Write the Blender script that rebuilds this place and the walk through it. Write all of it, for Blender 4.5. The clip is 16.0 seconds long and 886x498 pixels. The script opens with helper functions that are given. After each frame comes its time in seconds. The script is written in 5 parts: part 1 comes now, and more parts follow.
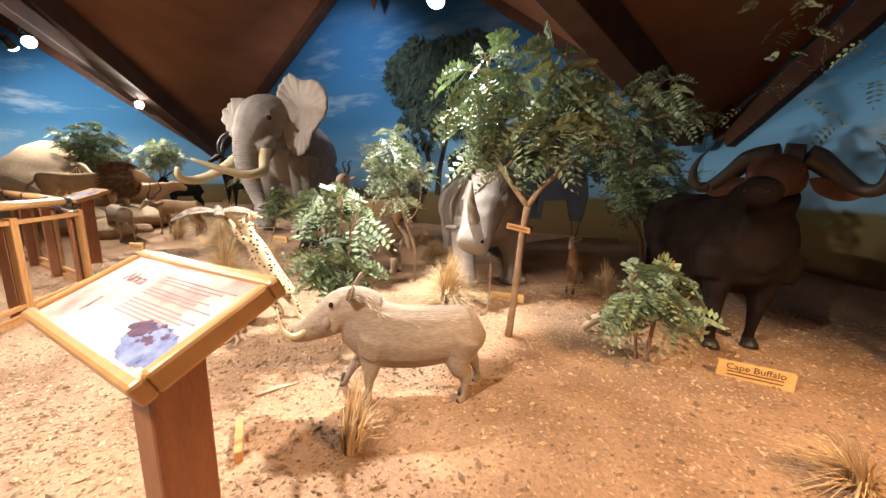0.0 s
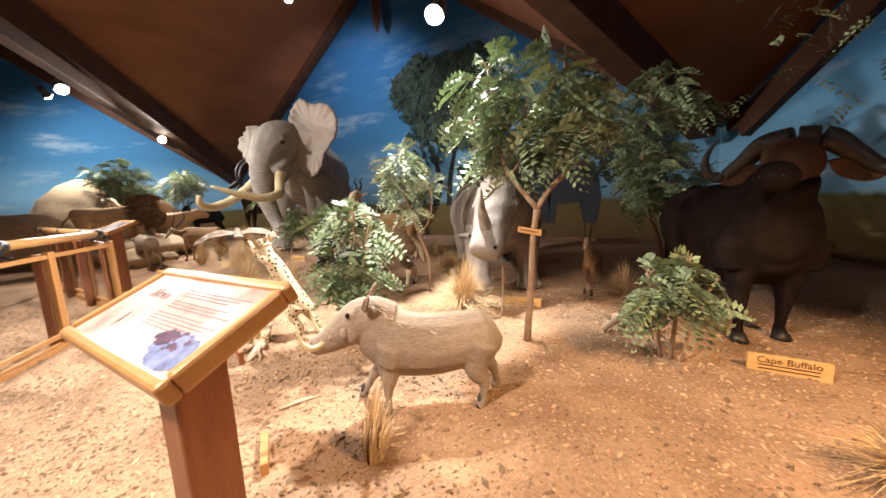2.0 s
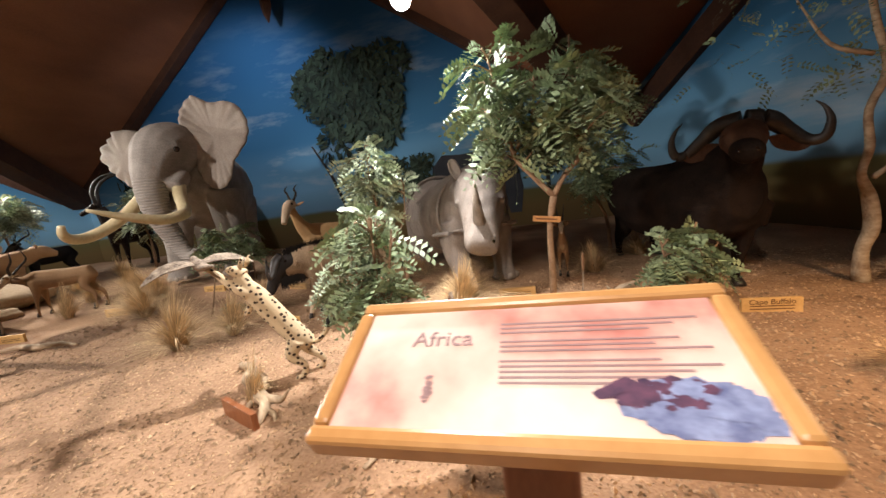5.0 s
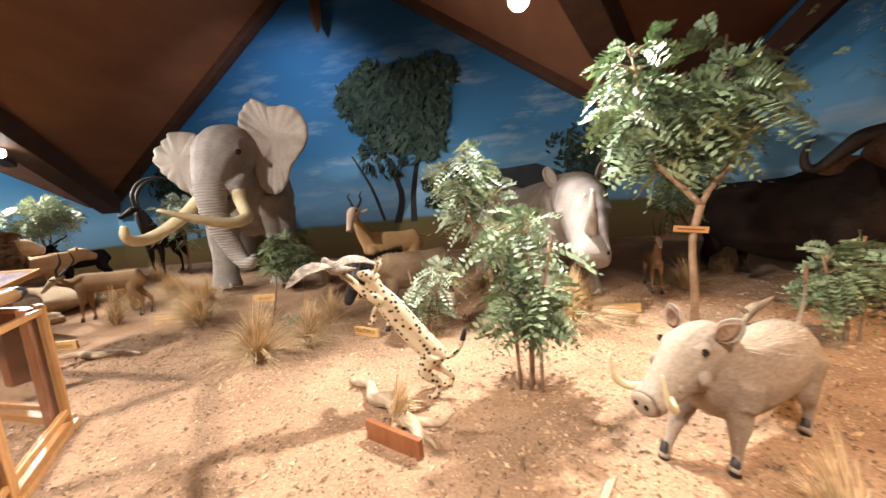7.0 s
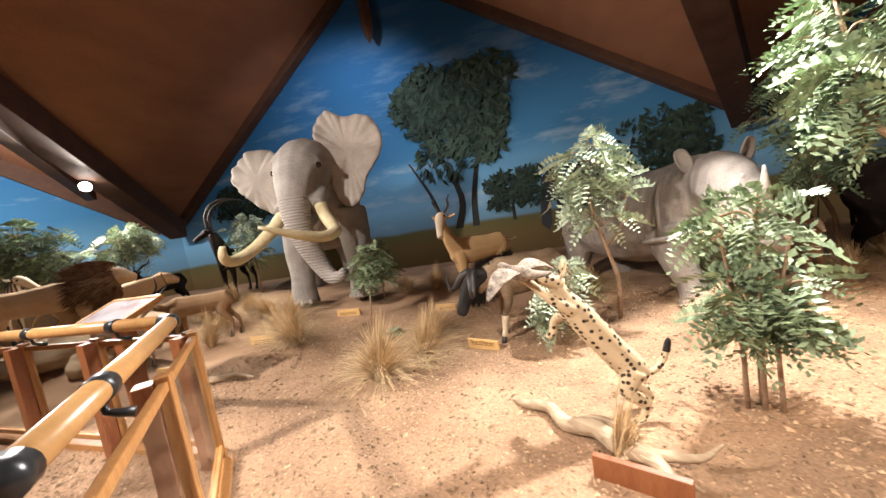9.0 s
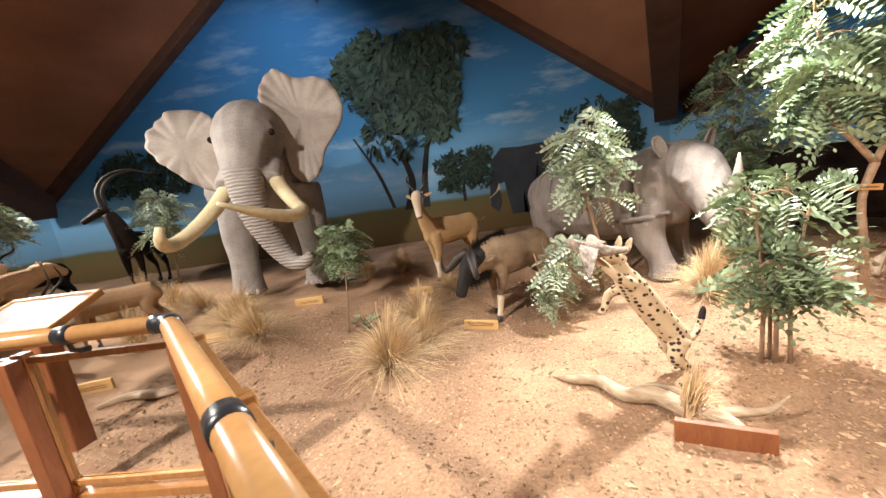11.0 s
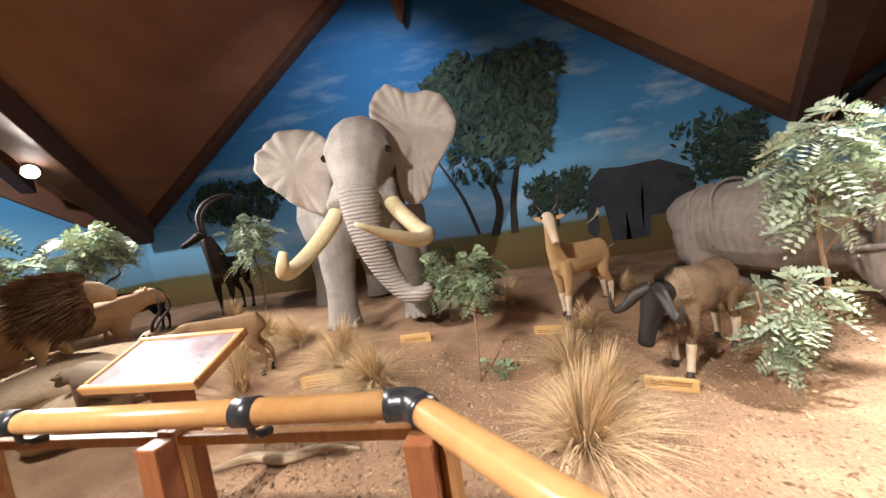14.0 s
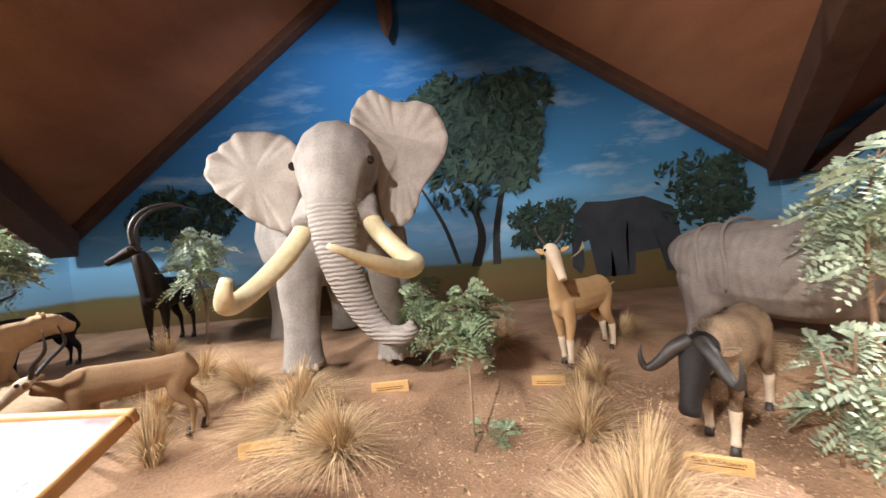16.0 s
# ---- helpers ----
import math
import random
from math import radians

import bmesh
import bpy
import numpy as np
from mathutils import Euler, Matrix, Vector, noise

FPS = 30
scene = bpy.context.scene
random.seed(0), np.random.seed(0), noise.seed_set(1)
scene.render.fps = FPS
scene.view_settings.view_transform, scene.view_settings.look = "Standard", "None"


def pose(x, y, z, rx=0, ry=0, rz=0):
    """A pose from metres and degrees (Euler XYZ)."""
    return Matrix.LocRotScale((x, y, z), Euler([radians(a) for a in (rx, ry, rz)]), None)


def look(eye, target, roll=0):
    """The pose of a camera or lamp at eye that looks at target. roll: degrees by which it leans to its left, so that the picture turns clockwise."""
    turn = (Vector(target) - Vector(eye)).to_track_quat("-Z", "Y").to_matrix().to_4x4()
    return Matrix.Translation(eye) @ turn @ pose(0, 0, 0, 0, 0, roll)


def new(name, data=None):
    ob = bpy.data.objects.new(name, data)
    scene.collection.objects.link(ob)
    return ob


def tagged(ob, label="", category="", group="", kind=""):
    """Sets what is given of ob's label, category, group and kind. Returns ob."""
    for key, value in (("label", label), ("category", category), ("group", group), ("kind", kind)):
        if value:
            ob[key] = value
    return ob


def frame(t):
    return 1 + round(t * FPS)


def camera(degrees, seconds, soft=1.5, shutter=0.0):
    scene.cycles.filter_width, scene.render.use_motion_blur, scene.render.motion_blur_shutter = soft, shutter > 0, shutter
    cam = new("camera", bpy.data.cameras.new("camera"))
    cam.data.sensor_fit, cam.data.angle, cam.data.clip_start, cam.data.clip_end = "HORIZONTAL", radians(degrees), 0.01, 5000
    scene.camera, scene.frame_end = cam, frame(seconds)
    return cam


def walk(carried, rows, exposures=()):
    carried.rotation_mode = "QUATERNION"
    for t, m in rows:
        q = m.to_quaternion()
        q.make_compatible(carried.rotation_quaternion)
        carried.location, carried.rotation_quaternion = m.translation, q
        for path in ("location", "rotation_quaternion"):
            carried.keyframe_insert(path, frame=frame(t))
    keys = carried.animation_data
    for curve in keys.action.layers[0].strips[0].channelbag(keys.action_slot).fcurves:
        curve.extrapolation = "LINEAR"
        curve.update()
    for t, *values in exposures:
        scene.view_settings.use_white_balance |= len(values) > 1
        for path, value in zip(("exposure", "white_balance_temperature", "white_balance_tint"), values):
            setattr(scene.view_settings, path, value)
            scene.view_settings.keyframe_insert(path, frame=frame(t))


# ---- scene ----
cam = camera(103.6, 16.0, 1.5, 0.4)
METRES, EYE, TILT, LEAN, TURN = 7.04, 1.46, 0.0, 2.2, 25.6
ROWS = [
    (0.0, 0.0, 0.0, 0.0, 0.68, -10.69, -3.59),
    (0.5, -0.0017, -0.0011, -0.0011, 1.23, -11.21, -3.76),
    (1.0, -0.0001, -0.0031, -0.0026, 2.61, -10.89, -2.88),
    (1.5, 0.003, -0.0041, -0.0037, 5.02, -11.41, -2.43),
    (2.0, 0.0051, -0.0045, -0.0045, 2.68, -8.82, 0.27),
    (2.5, -0.0085, -0.0098, -0.004, -3.59, -7.39, 0.78),
    (3.0, -0.0351, -0.0118, 0.0002, -11.03, -11.32, 5.77),
    (5.5, -0.1967, 0.0668, -0.0062, -15.63, -7.4, 4.65),
    (6.0, -0.2343, 0.0893, -0.0093, -11.84, -5.43, 2.71),
    (6.5, -0.2786, 0.1023, -0.0064, -17.54, -6.46, 4.28),
    (7.0, -0.3153, 0.1285, -0.0095, -15.45, -6.49, 3.45),
    (7.5, -0.3472, 0.161, -0.0096, -13.16, -7.57, 3.65),
    (8.0, -0.388, 0.1742, -0.0076, -13.84, -7.16, 5.46),
    (8.5, -0.4228, 0.1883, -0.0077, -11.69, -7.51, 5.49),
    (9.0, -0.4553, 0.216, -0.0056, -11.51, -5.02, 7.45),
    (11.5, -0.6019, 0.3032, 0.0023, -26.52, -9.96, 5.98),
    (12.0, -0.624, 0.325, 0.0001, -22.83, -6.24, 4.76),
    (12.5, -0.6415, 0.3604, 0.0031, -18.71, -4.0, 7.93),
    (13.0, -0.6663, 0.3912, 0.0045, -18.5, -4.71, 5.22),
    (13.5, -0.6893, 0.4215, 0.0072, -20.78, -6.15, 4.43),
    (14.0, -0.6931, 0.4543, 0.0084, -18.49, -4.01, 6.54),
    (14.5, -0.6932, 0.4832, 0.0108, -18.11, -3.0, 5.65),
    (15.0, -0.6933, 0.5076, 0.0113, -23.55, -2.87, 3.54),
    (15.5, -0.6971, 0.5365, 0.0094, -26.07, -0.61, 2.42),
    (16.0, -0.6914, 0.5617, 0.0116, -23.73, 0.01, 3.73),
]
walk(cam, [(t, pose(0, 0, EYE, TILT, LEAN, TURN) @ pose(METRES * x, METRES * y, METRES * z, 90 + pitch, roll, yaw)) for t, x, y, z, yaw, pitch, roll in ROWS],
     [(0.0, 0.32, 6350, 10), (3.0, 0.32, 6300, 10), (4.2, 0.0, 6290, 10), (5.5, -0.42, 6279, 10), (6.0, -0.42, 6275, 10), (6.4, -0.1, 6271, 10), (7.0, 0.22, 6266, 10), (9.0, 0.25, 6250, 10), (11.5, 0.22, 6218, 10), (13.0, 0.27, 6200, 10), (14.5, 0.4, 6012, 10), (15.5, 0.5, 5925, 10), (16.0, 0.55, 5900, 10)])

# ---------------- world, lamps ----------------
world = bpy.data.worlds.new("world")
world.use_nodes = True
world.node_tree.nodes["Background"].inputs[0].default_value = (0.9, 0.75, 0.6, 1)
world.node_tree.nodes["Background"].inputs[1].default_value = 0.0
scene.world = world

# eye, target, watts, cone, colour, radius of each spotlight
LAMPS = [
    ((-2.1, 3.95, 3.55), (-2.2, 0.9, 0.0), 1500, 124, (1.0, 0.95, 0.90), 0.09),
    ((-13.4, 6.0, 3.6), (-6.8, 3.0, 1.0), 1250, 128, (1.0, 0.92, 0.82), 0.08),
    ((-10.9, 3.15, 4.05), (-6.6, 3.4, 1.0), 560, 140, (1.0, 0.92, 0.82), 0.08),
    ((-8.4, -0.9, 4.8), (-4.5, 4.5, 0.4), 1900, 84, (1.0, 0.90, 0.81), 0.10),
    ((-1.6, -1.3, 4.3), (-1.5, 1.3, 0.0), 950, 84, (1.0, 0.84, 0.70), 0.10),
    ((2.7, 1.1, 3.3), (1.6, 1.5, 0.0), 760, 96, (1.0, 0.60, 0.28), 0.08),
    ((-7.6, 6.6, 6.4), (-8.6, 9.9, 3.7), 400, 125, (0.95, 0.95, 1.0), 0.12),
    ((-14.6, 3.9, 4.7), (-16.8, 6.6, 2.0), 800, 140, (1.0, 0.94, 0.88), 0.10),
]


# ---------------- materials ----------------
def mat(name, c1, c2, scale=6.0, rough=0.8, bump=0.3, fine=60.0, metal=0.0, stretch=(1, 1, 1), sheen=0.0):
    """Two-colour noise at two scales with a fine relief."""
    m = bpy.data.materials.new(name)
    m.use_nodes = True
    n, l = m.node_tree.nodes, m.node_tree.links
    b = n["Principled BSDF"]
    tc = n.new("ShaderNodeTexCoord")
    mp = n.new("ShaderNodeMapping")
    mp.inputs["Scale"].default_value = stretch
    l.new(tc.outputs["Object"], mp.inputs[0])
    a = n.new("ShaderNodeTexNoise")
    a.inputs["Scale"].default_value, a.inputs["Detail"].default_value = scale, 6
    f = n.new("ShaderNodeTexNoise")
    f.inputs["Scale"].default_value, f.inputs["Detail"].default_value = fine, 4
    l.new(mp.outputs[0], a.inputs[0])
    l.new(mp.outputs[0], f.inputs[0])
    ramp = n.new("ShaderNodeValToRGB")
    ramp.color_ramp.elements[0].position, ramp.color_ramp.elements[1].position = 0.35, 0.68
    ramp.color_ramp.elements[0].color, ramp.color_ramp.elements[1].color = (*c1, 1), (*c2, 1)
    mix = n.new("ShaderNodeMath")
    mix.operation = "MULTIPLY_ADD"
    mix.inputs[1].default_value, mix.inputs[2].default_value = 0.45, 0.0
    l.new(f.outputs["Fac"], mix.inputs[0])
    add = n.new("ShaderNodeMath")
    add.operation = "MULTIPLY_ADD"
    add.inputs[1].default_value = 0.62
    l.new(a.outputs["Fac"], add.inputs[0])
    l.new(mix.outputs[0], add.inputs[2])
    l.new(add.outputs[0], ramp.inputs[0])
    l.new(ramp.outputs[0], b.inputs["Base Color"])
    bp = n.new("ShaderNodeBump")
    bp.inputs["Strength"].default_value, bp.inputs["Distance"].default_value = bump, 0.02
    l.new(add.outputs[0], bp.inputs["Height"])
    l.new(bp.outputs[0], b.inputs["Normal"])
    b.inputs["Roughness"].default_value, b.inputs["Metallic"].default_value = rough, metal
    b.inputs["Specular IOR Level"].default_value = 0.3 if rough > 0.5 else 0.5
    if sheen:
        b.inputs["Sheen Weight"].default_value = sheen
    return m


def random_tint(m, low=0.7, high=1.25, island=True):
    """Brightness that differs from piece to piece."""
    n, l = m.node_tree.nodes, m.node_tree.links
    b = n["Principled BSDF"]
    src = b.inputs["Base Color"].links[0].from_socket
    g = n.new("ShaderNodeNewGeometry") if island else n.new("ShaderNodeObjectInfo")
    mr = n.new("ShaderNodeMapRange")
    mr.inputs[3].default_value, mr.inputs[4].default_value = low, high
    l.new(g.outputs["Random Per Island"] if island else g.outputs["Random"], mr.inputs[0])
    v = n.new("ShaderNodeVectorMath")
    v.operation = "SCALE"
    l.new(src, v.inputs[0])
    l.new(mr.outputs[0], v.inputs["Scale"])
    l.new(v.outputs[0], b.inputs["Base Color"])
    return m


def spotted(name, ground, spot, scale, size):
    m = mat(name, [c * 0.85 for c in ground], ground, 5, 0.85, 0.25, 90)
    n, l = m.node_tree.nodes, m.node_tree.links
    b = n["Principled BSDF"]
    src = b.inputs["Base Color"].links[0].from_socket
    tc = n.new("ShaderNodeTexCoord")
    v = n.new("ShaderNodeTexVoronoi")
    v.inputs["Scale"].default_value = scale
    v.inputs["Randomness"].default_value = 0.75
    l.new(tc.outputs["Object"], v.inputs[0])
    r = n.new("ShaderNodeMapRange")
    r.inputs[1].default_value, r.inputs[2].default_value = size, size + 0.08
    r.inputs[3].default_value, r.inputs[4].default_value = 1, 0
    l.new(v.outputs["Distance"], r.inputs[0])
    mx = n.new("ShaderNodeMix")
    mx.data_type = "RGBA"
    l.new(r.outputs[0], mx.inputs[0])
    l.new(src, mx.inputs[6])
    mx.inputs[7].default_value = (*spot, 1)
    l.new(mx.outputs[2], b.inputs["Base Color"])
    return m


def ringed(name, c1, c2, scale, strength, axis="Z", colour=0.0, dark=(0.05, 0.04, 0.03), dist=0.03):
    """A hide with ring folds across one axis; colour mixes the dark bands in."""
    m = mat(name, c1, c2, 4, 0.85, 0.5, 45)
    n, l = m.node_tree.nodes, m.node_tree.links
    b = n["Principled BSDF"]
    tc = n.new("ShaderNodeTexCoord")
    w = n.new("ShaderNodeTexWave")
    w.bands_direction = axis
    w.inputs["Scale"].default_value, w.inputs["Distortion"].default_value = scale, 3.0
    w.inputs["Detail"].default_value, w.inputs["Detail Scale"].default_value = 3, 1.2
    l.new(tc.outputs["Object"], w.inputs[0])
    bp = n.new("ShaderNodeBump")
    bp.inputs["Strength"].default_value, bp.inputs["Distance"].default_value = strength, dist
    l.new(w.outputs["Fac"], bp.inputs["Height"])
    l.new(b.inputs["Normal"].links[0].from_socket, bp.inputs["Normal"])
    l.new(bp.outputs[0], b.inputs["Normal"])
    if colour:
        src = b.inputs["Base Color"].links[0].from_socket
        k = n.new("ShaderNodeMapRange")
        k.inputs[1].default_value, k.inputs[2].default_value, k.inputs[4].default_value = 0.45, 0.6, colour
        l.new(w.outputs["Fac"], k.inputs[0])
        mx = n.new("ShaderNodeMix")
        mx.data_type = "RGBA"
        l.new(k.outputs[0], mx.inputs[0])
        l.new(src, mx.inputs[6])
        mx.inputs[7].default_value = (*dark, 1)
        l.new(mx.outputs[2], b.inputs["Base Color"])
    return m


def glow(name, colour, strength):
    m = bpy.data.materials.new(name)
    m.use_nodes = True
    b = m.node_tree.nodes["Principled BSDF"]
    b.inputs["Emission Color"].default_value, b.inputs["Emission Strength"].default_value = (*colour, 1), strength
    return m


def glass_mat():
    m = bpy.data.materials.new("clear_glass")
    m.use_nodes = True
    b = m.node_tree.nodes["Principled BSDF"]
    b.inputs["Transmission Weight"].default_value, b.inputs["Roughness"].default_value = 1.0, 0.02
    b.inputs["IOR"].default_value = 1.1
    return m


def mural_mat():
    """A painted sky over dry plains, by height on the wall."""
    m = bpy.data.materials.new("mural_paint")
    m.use_nodes = True
    n, l = m.node_tree.nodes, m.node_tree.links
    b = n["Principled BSDF"]
    b.inputs["Roughness"].default_value = 0.85
    b.inputs["Specular IOR Level"].default_value = 0.15
    tc = n.new("ShaderNodeTexCoord")
    sp = n.new("ShaderNodeSeparateXYZ")
    l.new(tc.outputs["Object"], sp.inputs[0])
    big = n.new("ShaderNodeTexNoise")
    big.inputs["Scale"].default_value, big.inputs["Detail"].default_value = 0.5, 5
    l.new(tc.outputs["Object"], big.inputs[0])
    wob = n.new("ShaderNodeMath")
    wob.operation = "MULTIPLY_ADD"
    wob.inputs[1].default_value = 0.25
    l.new(big.outputs["Fac"], wob.inputs[0])
    l.new(sp.outputs["Z"], wob.inputs[2])
    mr = n.new("ShaderNodeMapRange")
    mr.inputs[1].default_value, mr.inputs[2].default_value = -0.1, 7.9
    l.new(wob.outputs[0], mr.inputs[0])
    ramp = n.new("ShaderNodeValToRGB")
    e = ramp.color_ramp.elements
    e[0].position, e[0].color = 0.0, (0.10, 0.065, 0.03, 1)
    e[1].position, e[1].color = 1.0, (0.02, 0.085, 0.21, 1)
    for p, c in ((0.12, (0.16, 0.11, 0.045)), (0.175, (0.13, 0.12, 0.05)), (0.186, (0.16, 0.30, 0.42)), (0.27, (0.20, 0.42, 0.62)), (0.45, (0.055, 0.19, 0.36)), (0.7, (0.028, 0.12, 0.27))):
        ramp.color_ramp.elements.new(p).color = (*c, 1)
    l.new(mr.outputs[0], ramp.inputs[0])
    mp = n.new("ShaderNodeMapping")
    mp.inputs["Scale"].default_value = (0.35, 0.35, 1.3)
    l.new(tc.outputs["Object"], mp.inputs[0])
    cl = n.new("ShaderNodeTexNoise")
    cl.inputs["Scale"].default_value, cl.inputs["Detail"].default_value, cl.inputs["Roughness"].default_value = 1.1, 7, 0.6
    l.new(mp.outputs[0], cl.inputs[0])
    cr = n.new("ShaderNodeMapRange")
    cr.inputs[1].default_value, cr.inputs[2].default_value, cr.inputs[4].default_value = 0.54, 0.74, 0.75
    l.new(cl.outputs["Fac"], cr.inputs[0])
    band = n.new("ShaderNodeValToRGB")
    be = band.color_ramp.elements
    be[0].position, be[0].color = 0.19, (0, 0, 0, 1)
    be[1].position, be[1].color = 0.85, (0.1, 0.1, 0.1, 1)
    band.color_ramp.elements.new(0.24).color = (1, 1, 1, 1)
    band.color_ramp.elements.new(0.55).color = (0.8, 0.8, 0.8, 1)
    l.new(mr.outputs[0], band.inputs[0])
    mu = n.new("ShaderNodeMath")
    mu.operation = "MULTIPLY"
    l.new(cr.outputs[0], mu.inputs[0])
    l.new(band.outputs[0], mu.inputs[1])
    mx = n.new("ShaderNodeMix")
    mx.data_type = "RGBA"
    l.new(mu.outputs[0], mx.inputs[0])
    l.new(ramp.outputs[0], mx.inputs[6])
    mx.inputs[7].default_value = (0.55, 0.62, 0.66, 1)
    l.new(mx.outputs[2], b.inputs["Base Color"])
    return m


MURAL = mural_mat()
DIRT = mat("dry_earth", (0.20, 0.112, 0.064), (0.45, 0.285, 0.172), 1.6, 0.95, 1.0, 42)
CHIP = random_tint(mat("wood_chip", (0.28, 0.165, 0.09), (0.50, 0.345, 0.21), 9, 0.9, 0.2), 0.4, 1.45)
CEIL = mat("ceiling_board", (0.20, 0.076, 0.035), (0.28, 0.112, 0.05), 0.7, 0.75, 0.15, 25, stretch=(1, 1, 4))
BEAM = mat("dark_beam", (0.05, 0.022, 0.013), (0.09, 0.04, 0.022), 3, 0.7, 0.25, 30)
OAK = mat("varnished_oak", (0.36, 0.16, 0.05), (0.52, 0.26, 0.09), 5, 0.38, 0.12, 30, stretch=(6, 6, 1))
RAILW = mat("varnished_rail", (0.44, 0.22, 0.075), (0.56, 0.31, 0.12), 4, 0.28, 0.06, 25)
POSTW = mat("red_brown_post", (0.20, 0.065, 0.025), (0.30, 0.11, 0.04), 5, 0.4, 0.12, 30, stretch=(6, 6, 1))
PLY = mat("label_plywood", (0.60, 0.36, 0.13), (0.74, 0.48, 0.20), 6, 0.6, 0.1, 40)
INK = mat("dark_ink", (0.12, 0.05, 0.02), (0.16, 0.07, 0.03), 6, 0.7, 0.0)
STEEL = mat("black_steel", (0.012, 0.012, 0.013), (0.03, 0.03, 0.032), 8, 0.3, 0.08, 50)
GLASS = glass_mat()
BARK = mat("grey_bark", (0.20, 0.12, 0.07), (0.36, 0.24, 0.15), 8, 0.9, 0.6, 45)
DEADW = mat("bleached_wood", (0.26, 0.17, 0.10), (0.60, 0.48, 0.33), 5, 0.8, 0.9, 22, stretch=(0.35, 1.6, 1.6))
LEAF = random_tint(mat("leaf_green", (0.12, 0.17, 0.09), (0.28, 0.345, 0.20), 3, 0.52, 0.1), 0.6, 1.5)
# dusty pale leaves, with the spotlights' whitening put into the colour
LEAF2 = random_tint(mat("leaf_pale_spotlit", (0.24, 0.30, 0.19), (0.46, 0.52, 0.38), 3, 0.52, 0.1), 0.6, 1.5)
STRAW = random_tint(mat("dry_grass", (0.50, 0.33, 0.16), (0.74, 0.56, 0.33), 4, 0.8, 0.1), 0.6, 1.3)
ROCKM = mat("tan_rock", (0.36, 0.25, 0.15), (0.55, 0.42, 0.28), 1.6, 0.9, 0.7, 20)
PAINTG = random_tint(mat("painted_foliage", (0.013, 0.028, 0.024), (0.034, 0.055, 0.036), 2, 0.85, 0.0), 0.45, 1.7)
PAINTT = mat("painted_trunk", (0.02, 0.022, 0.022), (0.045, 0.042, 0.035), 2, 0.85, 0.0)
PAINTE = mat("painted_hide", (0.028, 0.033, 0.042), (0.06, 0.065, 0.075), 1.5, 0.85, 0.0)
ELE = ringed("elephant_hide", (0.21, 0.185, 0.165), (0.35, 0.31, 0.275), 5.0, 0.12, "Z", dist=0.02)
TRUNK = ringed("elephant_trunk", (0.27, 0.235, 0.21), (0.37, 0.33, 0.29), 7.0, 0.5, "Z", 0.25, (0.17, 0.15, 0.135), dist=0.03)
EARM = mat("elephant_ear", (0.29, 0.24, 0.205), (0.42, 0.36, 0.305), 3.5, 0.85, 0.5, 40)
IVORY = mat("ivory", (0.52, 0.42, 0.23), (0.70, 0.60, 0.38), 3, 0.4, 0.1, 20)
RHI = ringed("rhino_hide", (0.19, 0.16, 0.14), (0.29, 0.245, 0.21), 2.4, 0.28, "X", dist=0.03)
RHORN = mat("rhino_horn", (0.20, 0.17, 0.14), (0.34, 0.29, 0.24), 8, 0.6, 0.4)
WART = mat("warthog_hide", (0.20, 0.15, 0.112), (0.37, 0.29, 0.215), 3.5, 0.85, 0.45, 70, stretch=(0.25, 1, 1))
BUFF = mat("black_hide", (0.006, 0.0045, 0.004), (0.024, 0.015, 0.011), 5, 0.85, 0.5, 80)
BUFFACE = mat("brown_face", (0.04, 0.018, 0.01), (0.11, 0.05, 0.025), 6, 0.75, 0.4, 80)
BUFHORN = mat("black_horn", (0.010, 0.008, 0.007), (0.04, 0.03, 0.023), 6, 0.5, 0.4, 40)
BUFF.node_tree.nodes["Principled BSDF"].inputs["Specular IOR Level"].default_value = 0.1
TAN = mat("tan_hide", (0.40, 0.235, 0.10), (0.54, 0.35, 0.17), 3, 0.85, 0.25, 110)
LIONM = mat("lion_hide", (0.46, 0.29, 0.16), (0.62, 0.44, 0.27), 3, 0.85, 0.25, 90)
MANE = mat("brown_mane", (0.08, 0.04, 0.022), (0.26, 0.15, 0.085), 9, 0.95, 1.0, 60)
WILD = mat("wildebeest_hide", (0.10, 0.06, 0.035), (0.42, 0.30, 0.19), 2.6, 0.85, 0.3, 90)
WHITEH = mat("pale_hide", (0.48, 0.36, 0.24), (0.70, 0.58, 0.43), 3, 0.85, 0.25, 90)
BLACKH = mat("dark_hide", (0.006, 0.005, 0.005), (0.022, 0.017, 0.015), 4, 0.75, 0.3, 80)
SABLEM = mat("sable_hide", (0.009, 0.006, 0.005), (0.034, 0.019, 0.014), 4, 0.65, 0.3, 80)
FAWN = mat("fawn_hide", (0.22, 0.125, 0.062), (0.36, 0.225, 0.12), 3, 0.85, 0.25, 90)
GREYB = mat("grey_brown_hide", (0.22, 0.16, 0.11), (0.33, 0.25, 0.18), 4, 0.85, 0.3, 90)
SERV = spotted("spotted_hide", (0.60, 0.46, 0.29), (0.035, 0.02, 0.012), 23, 0.30)
ZEB = ringed("striped_hide", (0.60, 0.52, 0.42), (0.74, 0.66, 0.55), 5.0, 0.1, "X", 0.95, (0.07, 0.045, 0.03))
EYE_M = mat("glass_eye", (0.01, 0.006, 0.004), (0.02, 0.012, 0.008), 4, 0.1, 0.0)
FEATHER = mat("mottled_feather", (0.05, 0.03, 0.022), (0.36, 0.29, 0.22), 16, 0.8, 0.4, 60)
LENSM = glow("lamp_lens", (1.0, 0.95, 0.86), 60)
